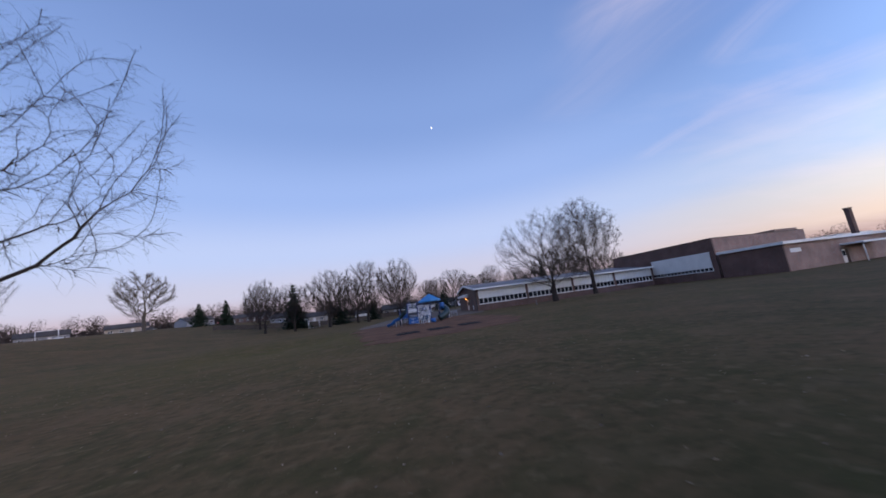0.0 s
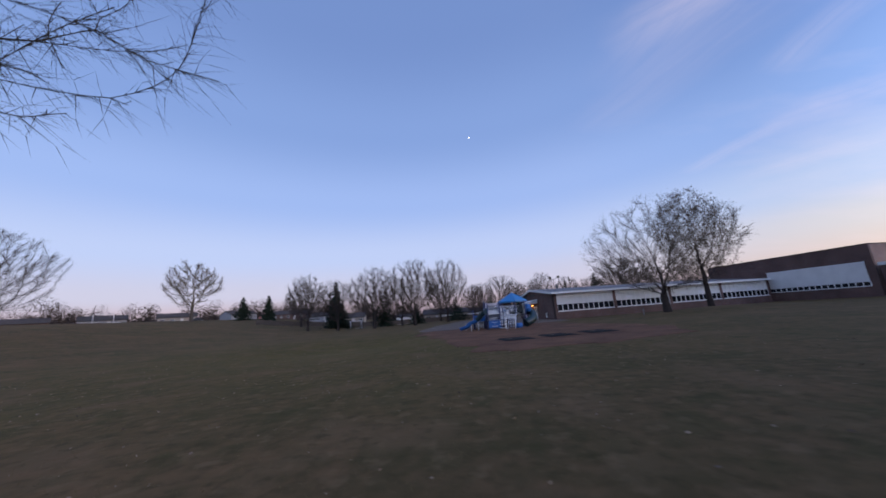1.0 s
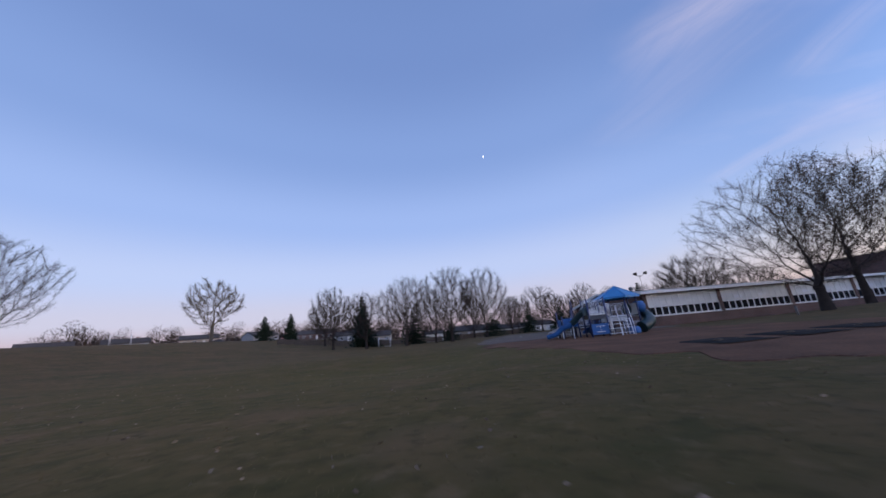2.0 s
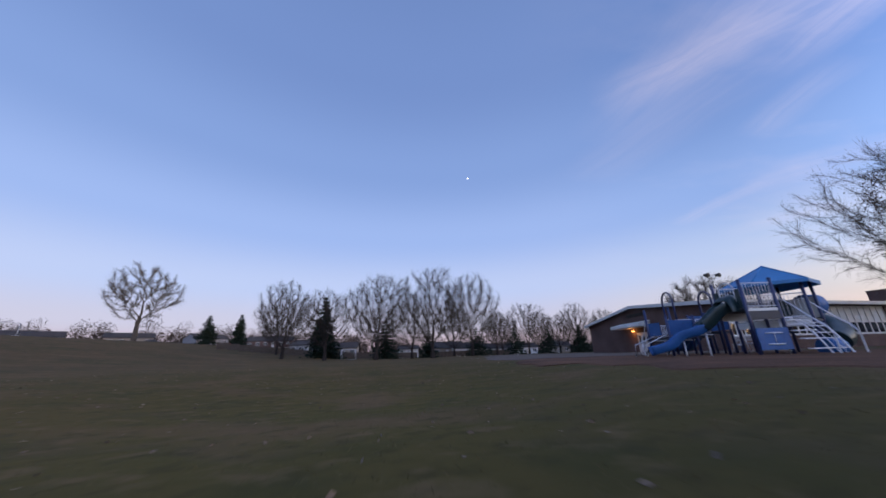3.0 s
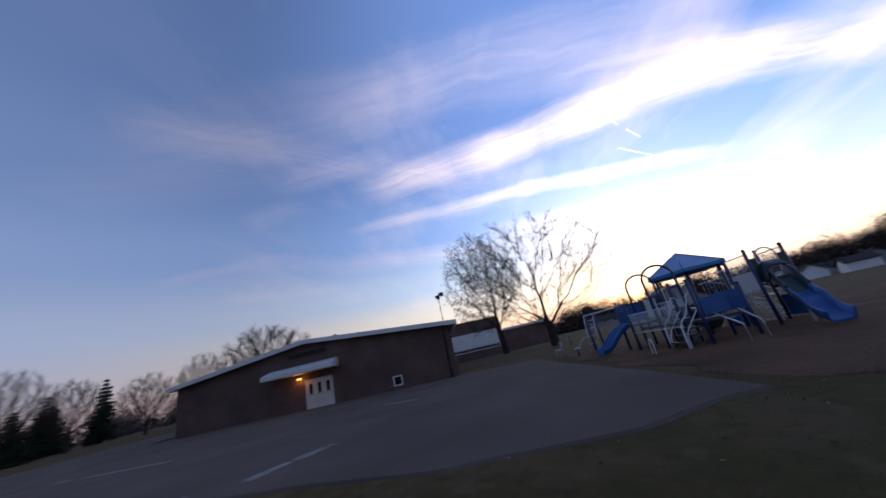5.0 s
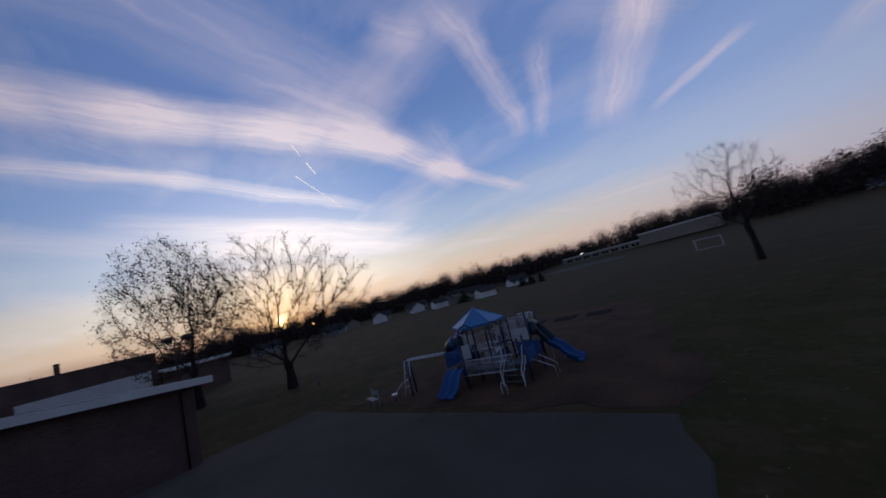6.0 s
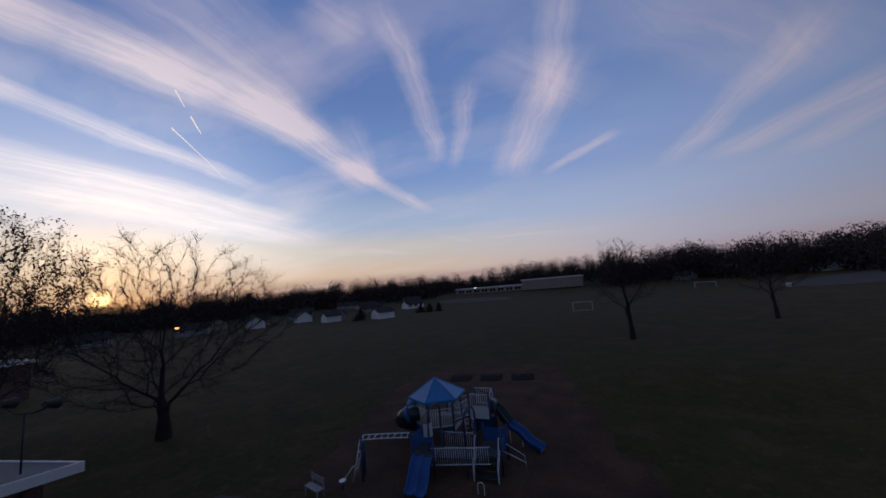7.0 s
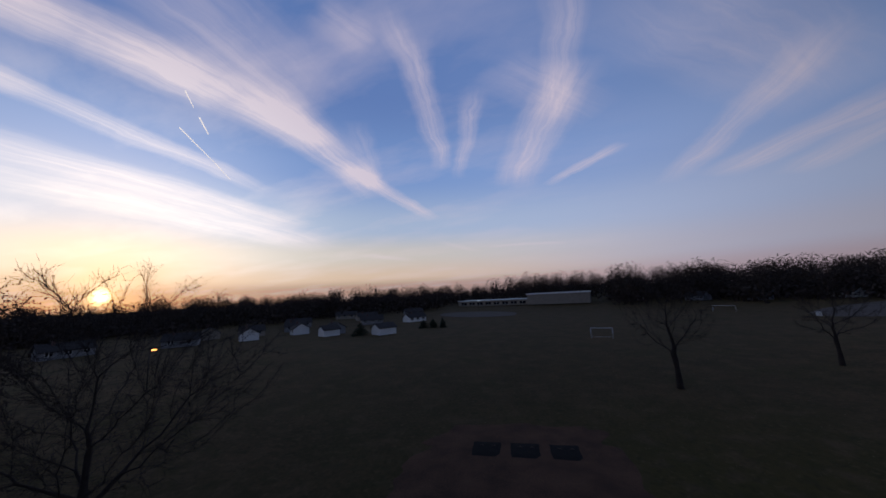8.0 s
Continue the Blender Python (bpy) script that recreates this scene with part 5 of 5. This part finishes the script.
for sx in (-0.12, 0.12):
    part("climber_stringer", tube(curve_points([P(4.35 + sx, 56.45, 1.34), P(4.15 + sx, 55.9, 1.33), P(3.85 + sx, 55.1, 0.83), P(3.6 + sx, 54.4, -0.1)], 18), 0.014, 6), RAIL, play)
for k in range(7):
    c = curve_points([(4.35, 56.45, 1.36), (4.15, 55.9, 1.35), (3.85, 55.1, 0.85), (3.6, 54.4, 0.0)], 24)[4 + 3 * k]
    part("climber_tread", box(c[0] - 0.49, c[1] + 0.02, PZ + c[2] - 0.02, c[0] + 0.19, c[1] + 0.22, PZ + c[2] + 0.02, 0.006), RAIL, play)
FIELD_SIDE[:] = 0.12, -0.3
for k in (2, 3):
    panel(tower[k], tower[(k + 1) % 6], TOWER - 0.3, TOWER - 0.02, WHITE, "white deck skirt panel")
# free-standing things beside it
bench = thing("play_bench", 9.1, 64.2, ground(9.1, 64.2) + 0.03, -15, "small grey slatted bench at the yard's edge", "bench")
for z in (0.72, 0.58):
    part("back_slat", box(-0.5, -0.03, z, 0.5, 0.0, z + 0.1, 0.01), HOUSE_WALLS[1], bench)
part("seat", box(-0.5, 0.0, 0.4, 0.5, 0.34, 0.44, 0.01), HOUSE_WALLS[1], bench)
for sx in (-0.45, 0.45):
    part("leg", tube([(sx, -0.03, -0.05), (sx, -0.03, 0.86)], 0.028, 8), HOUSE_WALLS[1], bench)
    part("front_leg", tube([(sx, 0.3, -0.05), (sx, 0.3, 0.42)], 0.025, 8), HOUSE_WALLS[1], bench)
bollard = thing("yard_post", 20.8, 61.5, ground(20.8, 61.5), 0, "short grey metal bollard at the yard's corner", "bollard")
part("shaft", tube([(0, 0, -0.1), (0, 0, 0.7)], 0.075, 12), ROOFING, bollard)
part("cap", tube([(0, 0, 0.7), (0, 0, 0.75)], 0.09, 12), DARK_METAL, bollard)


# ---- neighbourhood round the field ----
def house(x, y, turn_z, w, d, h, wall, label, rise=1.8, garage=False):
    """A small house, its front along local x, with a gable roof."""
    ob = thing("garage_shed" if garage else "house", x, y, ground(x, y) - 0.1, turn_z, label, "garage" if garage else "house", "houses round the field")
    part("wall", box(-w / 2, -d / 2, 0, w / 2, d / 2, h), wall, ob)
    for sx in (-w / 2, w / 2 - 0.1):
        bm = bmesh.new()
        vs = [bm.verts.new(c) for c in ((sx, -d / 2, h), (sx, d / 2, h), (sx, 0, h + rise), (sx + 0.1, -d / 2, h), (sx + 0.1, d / 2, h), (sx + 0.1, 0, h + rise))]
        for f in ((0, 1, 2), (5, 4, 3), (0, 2, 5, 3), (1, 4, 5, 2)):
            bm.faces.new([vs[i] for i in f])
        part("gable", bm, wall, ob)
    bm = bmesh.new()
    o = 0.4
    for s in (-1, 1):
        slope = rise / (d / 2)
        vs = [bm.verts.new(c) for c in ((-w / 2 - o, s * (d / 2 + o), h - o * slope), (w / 2 + o, s * (d / 2 + o), h - o * slope), (w / 2 + o, 0, h + rise), (-w / 2 - o, 0, h + rise), (-w / 2 - o, s * (d / 2 + o), h - o * slope + 0.16), (w / 2 + o, s * (d / 2 + o), h - o * slope + 0.16), (w / 2 + o, 0, h + rise + 0.16), (-w / 2 - o, 0, h + rise + 0.16))]
        for f in ((3, 2, 1, 0), (4, 5, 6, 7), (0, 1, 5, 4), (1, 2, 6, 5), (2, 3, 7, 6), (3, 0, 4, 7)):
            bm.faces.new([vs[i] for i in f])
    bmesh.ops.recalc_face_normals(bm, faces=bm.faces[:])
    part("roof", bm, SHINGLE, ob, "dark shingle roof")
    if garage:
        gd = part("garage_door", box(-w / 2 + 0.4, -d / 2 - 0.04, 0.05, w / 2 - 0.4, -d / 2 - 0.003, 2.15, 0.01), WHITE, ob, "white garage door")
        for k in range(3):
            part("groove_bar", box(-w / 2 + 0.45, -d / 2 - 0.06, 0.5 + 0.5 * k, w / 2 - 0.45, -d / 2 - 0.042, 0.53 + 0.5 * k), PANEL, gd)
        return ob
    n = max(2, int(w / 3))
    for sy in (-1, 1):
        for k in range(n):
            cx = -w / 2 + w * (k + 0.5) / n
            y0 = sy * (d / 2 + 0.02)
            if k == n // 2 and sy < 0:
                part("door", box(cx - 0.48, y0 - 0.03, 0.1, cx + 0.48, y0 + 0.015, 2.15), DOOR_WHITE, ob)
                continue
            fr = part("window", box(cx - 0.72, y0 - 0.03, 0.95, cx + 0.72, y0 + 0.015, 2.15, 0.008), WHITE, ob)
            for px in (-0.36, 0.36):
                part("pane", box(cx + px - 0.28, y0 + sy * 0.01 - 0.03, 1.05, cx + px + 0.28, y0 + sy * 0.01 + 0.03, 2.05), GLASS, fr)
    part("chimney", box(w * 0.2, 0.3, h + rise * 0.4, w * 0.2 + 0.6, 0.9, h + rise + 0.7), BRICK, ob)
    return ob


LOOKS = ("white-sided house with a dark roof", "grey-sided house with a dark roof", "tan-sided house with a dark roof", "red brick ranch house with white windows")
# north side, beyond the back fence
house(-17.2, 143.0, 4, 5.5, 5.5, 2.5, HOUSE_WALLS[0], "white garage with a broad door beside the back fence", 0.9, True)
for x, y, a, w, k in ((-6.0, 155.5, 3, 10, 2), (1.2, 168.0, 10, 11, 2), (18.0, 190.5, -8, 9, 1), (28.0, 188.5, 6, 9, 0), (41.0, 185.0, -12, 9, 2), (-81.0, 192.0, 12, 18, 3), (-44.0, 168.0, 8, 12, 2), (-59.0, 178.0, -5, 12, 1)):
    house(x, y, a, w, 8, 2.7, HOUSE_WALLS[k], LOOKS[k], 1.9)
house(-1.5, 150.0, 5, 5.0, 5.0, 2.4, HOUSE_WALLS[0], "white garage with a broad door beside the back fence", 1.2, True)
house(9.5, 168.0, -6, 5.0, 5.0, 2.4, HOUSE_WALLS[0], "small white shed behind the yard", 1.6, True)
# west side along the road
for k, (x, y) in enumerate(((-128, 176), (-146, 160), (-163, 146), (-176, 128), (-190, 108), (-108, 190), (-200, 88))):
    j = (2, 1, 3, 2)[k % 4]
    house(x, y, 40 + 6 * k, 14, 8, 2.8, HOUSE_WALLS[j], LOOKS[j], 1.9)
# south-east side, towards the sunset
for x, y, a, w, k in ((97, 0, -32, 7, 0), (108, 12, 50, 10, 1), (91, -14, -30, 6, 0), (101, -22, 40, 9, 1), (77, -15, -25, 6, 1), (106, -8, 60, 9, 2), (118, -2, -30, 11, 2), (69, -56, 62, 11, 0), (84, -46, 40, 11, 1), (112, -34, 50, 12, 1), (98, -62, 50, 12, 2), (122, 30, 85, 12, 1), (128, 52, 88, 12, 2), (84, -84, 40, 12, 1), (116, -70, 20, 13, 2)):
    house(24 + 1.12 * (x - 24), 66 + 1.12 * (y - 66), a, 0.88 * w, 5.6, 2.3, HOUSE_WALLS[k], LOOKS[k], 1.8)
house(61.5, -23.0, 62, 6.2, 5.5, 2.4, HOUSE_WALLS[0], "white garage with a broad door at the field's edge", 1.3, True)
house(81, -19, 65, 5.5, 5, 2.3, HOUSE_WALLS[0], "white garage with a broad door at the field's edge", 1.3, True)
# south-west
for x, y, a, k in ((-84, -138, -24, 1), (-111, -131, -60, 0), (-137, -117, -30, 1), (-156, -104, -35, 2), (-62, -150, -50, 1), (-34, -160, -14, 3)):
    house(x, y, a, 9.5, 7, 2.6, HOUSE_WALLS[k], LOOKS[k], 2.2)
# flat-roofed school across the field to the south
far = thing("far_school", 31, -168, ground(31, -168), -4, "long flat-roofed tan brick school far off", "school building")
part("wall", box(0.1, -10, 0, 53, 8, 3.6), HOUSE_WALLS[2], far)
part("hall", box(-39, -12, 0, 0, 12, 6.6), HOUSE_WALLS[2], far, "taller hall block")
part("roof_edge", box(0.1, -10.4, 3.6, 53.4, 8.4, 4.2, 0.05), WHITE, far, "pale roof edge")
part("roof_edge", box(-39.4, -12.4, 6.6, 0.4, 12.4, 7.4, 0.05), WHITE, far, "pale roof edge")
for k in range(8):
    wn = part("window", box(2.0 + k * 6.3, 8.0, 0.9, 6.2 + k * 6.3, 8.06, 2.7), GLASS, far)
    part("frame_bar", box(4.0 + k * 6.3, 8.06, 0.9, 4.2 + k * 6.3, 8.1, 2.7), WHITE, wn)
yard_lamp = thing("yard_lamp", 56.5, -122, ground(56.5, -122), 0, "tall yard lamp with a bright white head", "street lamp")
part("pole", tube([(0, 0, 0), (0, 0, 6.0)], 0.09, 8), DARK_METAL, yard_lamp)
part("head", box(-0.35, -0.2, 6.0, 0.35, 0.2, 6.25, 0.03), PALE_GLOW, yard_lamp, "glowing white lamp head")


drive_lamp = thing("drive_lamp", 62, 41.5, ground(62, 41.5), 0, "lamp post with a glowing amber head by the school drive", "street lamp")
part("pole", tube([(0, 0, -0.1), (0, 0, 5.6)], 0.08, 8), DARK_METAL, drive_lamp)
part("arm", tube([(0, 0, 5.5), (-0.5, 0, 5.75), (-0.9, 0, 5.75)], 0.04, 8), DARK_METAL, drive_lamp)
part("head", box(-1.4, -0.2, 5.65, -0.8, 0.2, 5.85, 0.04), LAMP_GLOW, drive_lamp, "glowing amber lamp head")


def ground_patch(name, cx, cy, rx, ry, turn_z, mat, label, category, lift=0.05):
    n = 48
    c, s = math.cos(radians(turn_z)), math.sin(radians(turn_z))
    ring = []
    for k in range(n):
        a = 2 * math.pi * k / n
        wob = 1 + 0.05 * noise.noise((math.cos(a) * 2, math.sin(a) * 2, cx))
        u, v = rx * math.cos(a) * wob, ry * math.sin(a) * wob
        ring.append((cx + u * c - v * s, cy + u * s + v * c))
    verts = [(x, y, ground(x, y) + lift) for x, y in ring] + [(x, y, ground(x, y) - 0.1) for x, y in ring]
    faces = [tuple(range(n))] + [(k, k + n, (k + 1) % n + n, (k + 1) % n) for k in range(n)]
    return tagged(mesh_of(name, verts, faces, mat), label, category, kind="structure")


GRAVEL = material("pale_gravel", (0.125, 0.108, 0.094), (0.085, 0.074, 0.064), 0.95, 0.2, 6, 0.3)
ground_patch("road", -100, -84, 40, 15, 36, GRAVEL, "pale gravel drive round the dark oval", "road", 0.04)
ground_patch("pavement_oval", -106, -88, 27, 9, 36, RUBBER, "dark oval of fresh asphalt", "pavement", 0.07)
ground_patch("road_lot", 52, -104, 24, 15, -10, GRAVEL, "pale parking lot behind the houses", "road", 0.05)
road = [(-230 + k * 20, 95 + k * 14) for k in range(9)]
verts = [(x + s * 3.2, y - s * 4.2, ground(x + s * 3.2, y - s * 4.2) + 0.06) for x, y in road for s in (-1, 1)]
tagged(mesh_of("road_street", verts, [(2 * k, 2 * k + 1, 2 * k + 3, 2 * k + 2) for k in range(8)], ASPHALT), "grey neighbourhood street", "road", kind="structure")


def car(x, y, turn_z, paint, label):
    ob = thing("parked_car", x, y, ground(x, y) + 0.06, turn_z, label, "car", "parked cars")
    outline = ((-2.2, 0.45), (-2.15, 0.85), (-1.3, 0.98), (-0.75, 1.42), (0.7, 1.45), (1.35, 1.0), (2.1, 0.9), (2.25, 0.5), (2.1, 0.3), (-2.1, 0.3))
    bm = bmesh.new()
    rows = [[bm.verts.new((u, s * (0.88 - 0.16 * (z > 1.2)), z)) for u, z in outline] for s in (-1, 1)]
    n = len(outline)
    for k in range(n):
        bm.faces.new((rows[0][k], rows[0][(k + 1) % n], rows[1][(k + 1) % n], rows[1][k]))
    bm.faces.new(rows[0][::-1])
    bm.faces.new(rows[1])
    bmesh.ops.recalc_face_normals(bm, faces=bm.faces[:])
    bmesh.ops.bevel(bm, geom=bm.edges[:], offset=0.05, segments=2, affect="EDGES")
    part("body", bm, paint, ob)
    for s in (-1, 1):
        bm = bmesh.new()
        bm.faces.new([bm.verts.new((u, s * 0.86 - s * (z > 1.1) * 0.12, z)) for u, z in ((-1.15, 1.02), (-0.68, 1.36), (0.62, 1.38), (1.15, 1.02))])
        part("side_window", bm, GLASS, ob)
    for u in (-1.35, 1.35):
        for s in (-0.8, 0.8):
            wh = part("wheel", tube([(u, s - 0.1, 0.32), (u, s + 0.1, 0.32)], 0.32, 14), RUBBER, ob)
            part("rim", tube([(u, s - 0.105, 0.32), (u, s + 0.105, 0.32)], 0.18, 10), CAR_PAINTS[0], wh)
    for s in (-0.6, 0.6):
        part("headlight", box(2.16, s - 0.16, 0.62, 2.25, s + 0.16, 0.76, 0.01), WHITE, ob)
    return ob


for k in range(7):
    x, y = -196 + 19 * k + 3 * (k % 3), 121 + 13.3 * k
    car(x + 6, y - 8, 35 + 180 * (k % 2), CAR_PAINTS[k % 3], ("silver sedan parked along the street", "dark sedan parked along the street", "red sedan parked along the street")[k % 3])


def goal(x, y, turn_z, width=7.0, height=2.3):
    ob = thing("soccer_goal", x, y, ground(x, y), turn_z, "white tube soccer goal frame on the grass", "goal", "soccer goals")
    for s in (-1, 1):
        part("upright", tube([(s * width / 2, 0, -0.1), (s * width / 2, 0, height)], 0.06, 10), RAIL, ob)
        part("back_stay", tube([(s * width / 2, 0, height), (s * width / 2, 0.7, height), (s * width / 2, 1.9, 0.0)], 0.035, 8), RAIL, ob)
    part("crossbar", tube([(-width / 2 - 0.06, 0, height), (width / 2 + 0.06, 0, height)], 0.06, 10), RAIL, ob)
    part("ground_bar", tube([(-width / 2, 1.9, 0.03), (width / 2, 1.9, 0.03)], 0.035, 8), RAIL, ob)


goal(-3.7, -14.2, 176, 4.6)
goal(-52.0, -88.0, 150)
goal(-95.0, 112.0, 40, 4.0)
goal(-28.0, 118.5, 5, 3.0, 2.0)
boxy = thing("utility_box", -66, -62, ground(-66, -62), -20, "small pale utility box by the drive", "utility box")
part("cabinet", box(-0.6, -0.4, 0, 0.6, 0.4, 1.2, 0.04), WHITE, boxy)
part("lid", box(-0.65, -0.45, 1.2, 0.65, 0.45, 1.28, 0.02), WHITE, boxy)

# back fence
fence = thing("fence", 0, 0, 0, 0, "long weathered timber fence behind the field", "fence")
stops = [(-62.0, 127.0), (-40.0, 131.0), (-20.0, 138.0), (-2.0, 146.0), (14.0, 152.0)]
for (x0, y0), (x1, y1) in zip(stops, stops[1:]):
    n = int(math.hypot(x1 - x0, y1 - y0) / 2.4)
    for k in range(n):
        u0, u1 = k / n, (k + 1) / n
        ax, ay, bx, by = x0 + (x1 - x0) * u0, y0 + (y1 - y0) * u0, x0 + (x1 - x0) * u1, y0 + (y1 - y0) * u1
        d = Vector((bx - ax, by - ay, 0)).normalized()
        q = Vector((-d.y, d.x, 0)) * 0.02
        za = ground(ax, ay)
        bm = bmesh.new()
        vs = [bm.verts.new((p.x, p.y, z)) for z in (za + 0.05, za + 1.45) for p in (Vector((ax, ay, 0)) - q, Vector((bx, by, 0)) - q, Vector((bx, by, 0)) + q, Vector((ax, ay, 0)) + q)]
        for f in ((3, 2, 1, 0), (4, 5, 6, 7), (0, 1, 5, 4), (1, 2, 6, 5), (2, 3, 7, 6), (3, 0, 4, 7)):
            bm.faces.new([vs[i] for i in f])
        part("fence_panel", bm, TIMBER, fence)
        part("fence_post", box(ax - 0.07, ay - 0.07, za - 0.1, ax + 0.07, ay + 0.07, za + 1.6, 0.01), TIMBER, fence)

# conifers
for k, (x, y, h, r) in enumerate(((-82.5, 152.7, 9.4, 3.6), (-72.4, 153.0, 10.6, 3.0), (-34.2, 120.0, 14.0, 3.4), (69.0, 178.0, 17, 3.4), (52.0, 170.0, 13, 3.4), (37.0, 152.0, 9, 4.0), (61.0, 182.0, 12, 4.0))):
    conifer("spruce_tree", x, y, 70 + k, h, r, "dark green spruce tree", "spruces")
for k, (x, y, h, r) in enumerate(((-33.0, 121.0, 7.5, 4.0), (-20.2, 119.5, 8.5, 4.4), (-11.0, 124.5, 6.5, 3.0), (1.1, 129.0, 7.0, 4.0), (14.0, 143.0, 7.5, 4.2), (26.0, 150.0, 8.0, 4.5), (68.0, -19.0, 4.2, 4.2), (55.0, -40.0, 3.2, 2.4), (51.5, -41.0, 3.4, 2.2), (48.0, -42.0, 3.6, 1.8))):
    conifer("yew_tree", x, y, 90 + k, h, r, "broad dark evergreen by the gardens", "garden evergreens", 11)

# woods that ring the place
variants = []
for k in range(5):
    pieces = grow(200 + k, 11.5 + k, 2.2, 0.28, 4.8 + 0.3 * k, base=2.2, many=64, step=1.2, kill=2.0, tip=0.03, twigs=0, vase=0.3)
    v, f = wood_mesh("", [p for p in pieces if p[4] < 3], None, None, 0.03)
    puffs = np.random.default_rng(k).normal(size=(300, 3))
    puffs /= np.linalg.norm(puffs, axis=1)[:, None]
    puffs *= (np.random.default_rng(90 + k).random(300) ** 0.42)[:, None] * [5.0, 5.0, 0.46 * (11.5 + k)]
    v2, f2 = leaf_quads(puffs + [0, 0, 0.54 * (11.5 + k)], 0.78, np.random.default_rng(40 + k), slim=0.13)
    variants.append((v, f, v2, f2))
nr = np.random.default_rng(17)
woods, sprays, clump = ([], []), ([], []), []
count = [0, 0]
for k in range(1150):
    a = nr.uniform(0, 2 * math.pi) if k < 700 else radians(nr.uniform(92, 222))
    deg = math.degrees(a)
    # azimuth clockwise from the wing's long axis; nearer and deeper to the south
    south = 88 < deg < 225
    r = nr.uniform(205, 420) if south and k >= 700 else nr.uniform(190, 290) if south else nr.uniform(200, 310)
    x, y = r * math.sin(a), r * math.cos(a) + 50
    if -22 < x < 98 and -206 < y < -100:
        continue
    s = nr.uniform(0.75, 1.15) * ((1.15 if deg < 165 else 1.45) if south else 0.95)
    t = nr.uniform(0, 2 * math.pi)
    m = np.array([[math.cos(t), -math.sin(t), 0], [math.sin(t), math.cos(t), 0], [0, 0, 1]]) * s
    for j, store in enumerate((woods, sprays)):
        v, f = variants[k % 5][2 * j], variants[k % 5][2 * j + 1]
        store[0].append(v @ m.T + [x, y, ground(x, y)])
        store[1].append(f + count[j])
        count[j] += len(v)
    clump.append(nr.normal(size=(130 if south else 80, 3)) * ([4.8, 4.8, 2.0 * s] if south else [4.2, 4.2, 1.7]) + [x, y, ground(x, y) + (3.3 * s if south else 2.4)])
for name, store, label in (("woods", woods, "bare grey-brown woods round the neighbourhood"), ("woods_twigs", sprays, "massed bare twigs of the woods")):
    tagged(fast_mesh(name, np.concatenate(store[0]), np.concatenate(store[1]), WOODS), label, "woods", kind="stuff")
v, f = leaf_quads(np.concatenate(clump), 1.0, nr)
tagged(fast_mesh("undergrowth", v, f, WOODS), "dark leafless undergrowth below the woods", "undergrowth", kind="stuff")

# moon and two vapour trails
bm = bmesh.new()
bmesh.ops.create_uvsphere(bm, u_segments=20, v_segments=12, radius=9)
moon = part("backdrop_moon", bm, MOON_GLOW, None, "", True)
moon.matrix_world = pose(386, 3424, 1996) @ Matrix.Diagonal((0.75, 1, 1.1, 1))
tagged(moon, "small white waxing moon in the blue sky", "moon", kind="structure")
for a, b, w in (((2664, -1322, 1376), (2620, -1565, 1175), 4.5), ((2620, -1565, 1175), (2592, -1682, 1062), 3.5), ((2568, -1400, 1475), (2577, -1479, 1372), 5.5), ((2546, -1280, 1621), (2562, -1353, 1529), 4)):
    trail = part("backdrop_vapour_trail", tube([Vector(a).lerp(Vector(b), k / 6) for k in range(7)], w, 8, w * 0.6), TRAIL_GLOW, None)
    tagged(trail, "thin sunlit vapour trail of an aircraft", "vapour trail", "vapour trails", "structure")


# ---- turf and fallen leaves near the path ----
def scatter(n, seed, x0, x1, y0, y1):
    r = np.random.default_rng(seed)
    xs, ys = r.uniform(x0, x1, n), r.uniform(y0, y1, n)
    keep = [not (inside(MULCH_EDGE, x, y) or inside(ASPHALT_EDGE, x, y)) for x, y in zip(xs, ys)]
    return xs[keep], ys[keep], r


xs, ys, r = scatter(130000, 3, -24, 12, 6, 66)
zs = np.array([ground(x, y) for x, y in zip(xs, ys)])
n = len(xs)
h = r.uniform(0.015, 0.045, n)
a = r.uniform(0, 2 * np.pi, n)
w = 0.005
lean = r.normal(size=(n, 2)) * 0.06
p0 = np.stack([xs - np.cos(a) * w, ys - np.sin(a) * w, zs - 0.01], 1)
p1 = np.stack([xs + np.cos(a) * w, ys + np.sin(a) * w, zs - 0.01], 1)
p2 = np.stack([xs + lean[:, 0], ys + lean[:, 1], zs + h], 1)
tagged(fast_mesh("grass", np.stack([p0, p1, p2], 1).reshape(-1, 3), np.arange(3 * n).reshape(-1, 3), BLADE), "short dormant grass blades", "grass", kind="stuff")
xs, ys, r = scatter(2800, 9, -26, 14, 6, 68)
zs = np.array([ground(x, y) for x, y in zip(xs, ys)])
v, f = leaf_quads(np.stack([xs, ys, zs + 0.015], 1), 0.036, r, 0.85)
tagged(fast_mesh("fallen_leaves", v, f, LEAF_LITTER), "scattered pale fallen leaves on the grass", "leaves", kind="stuff")
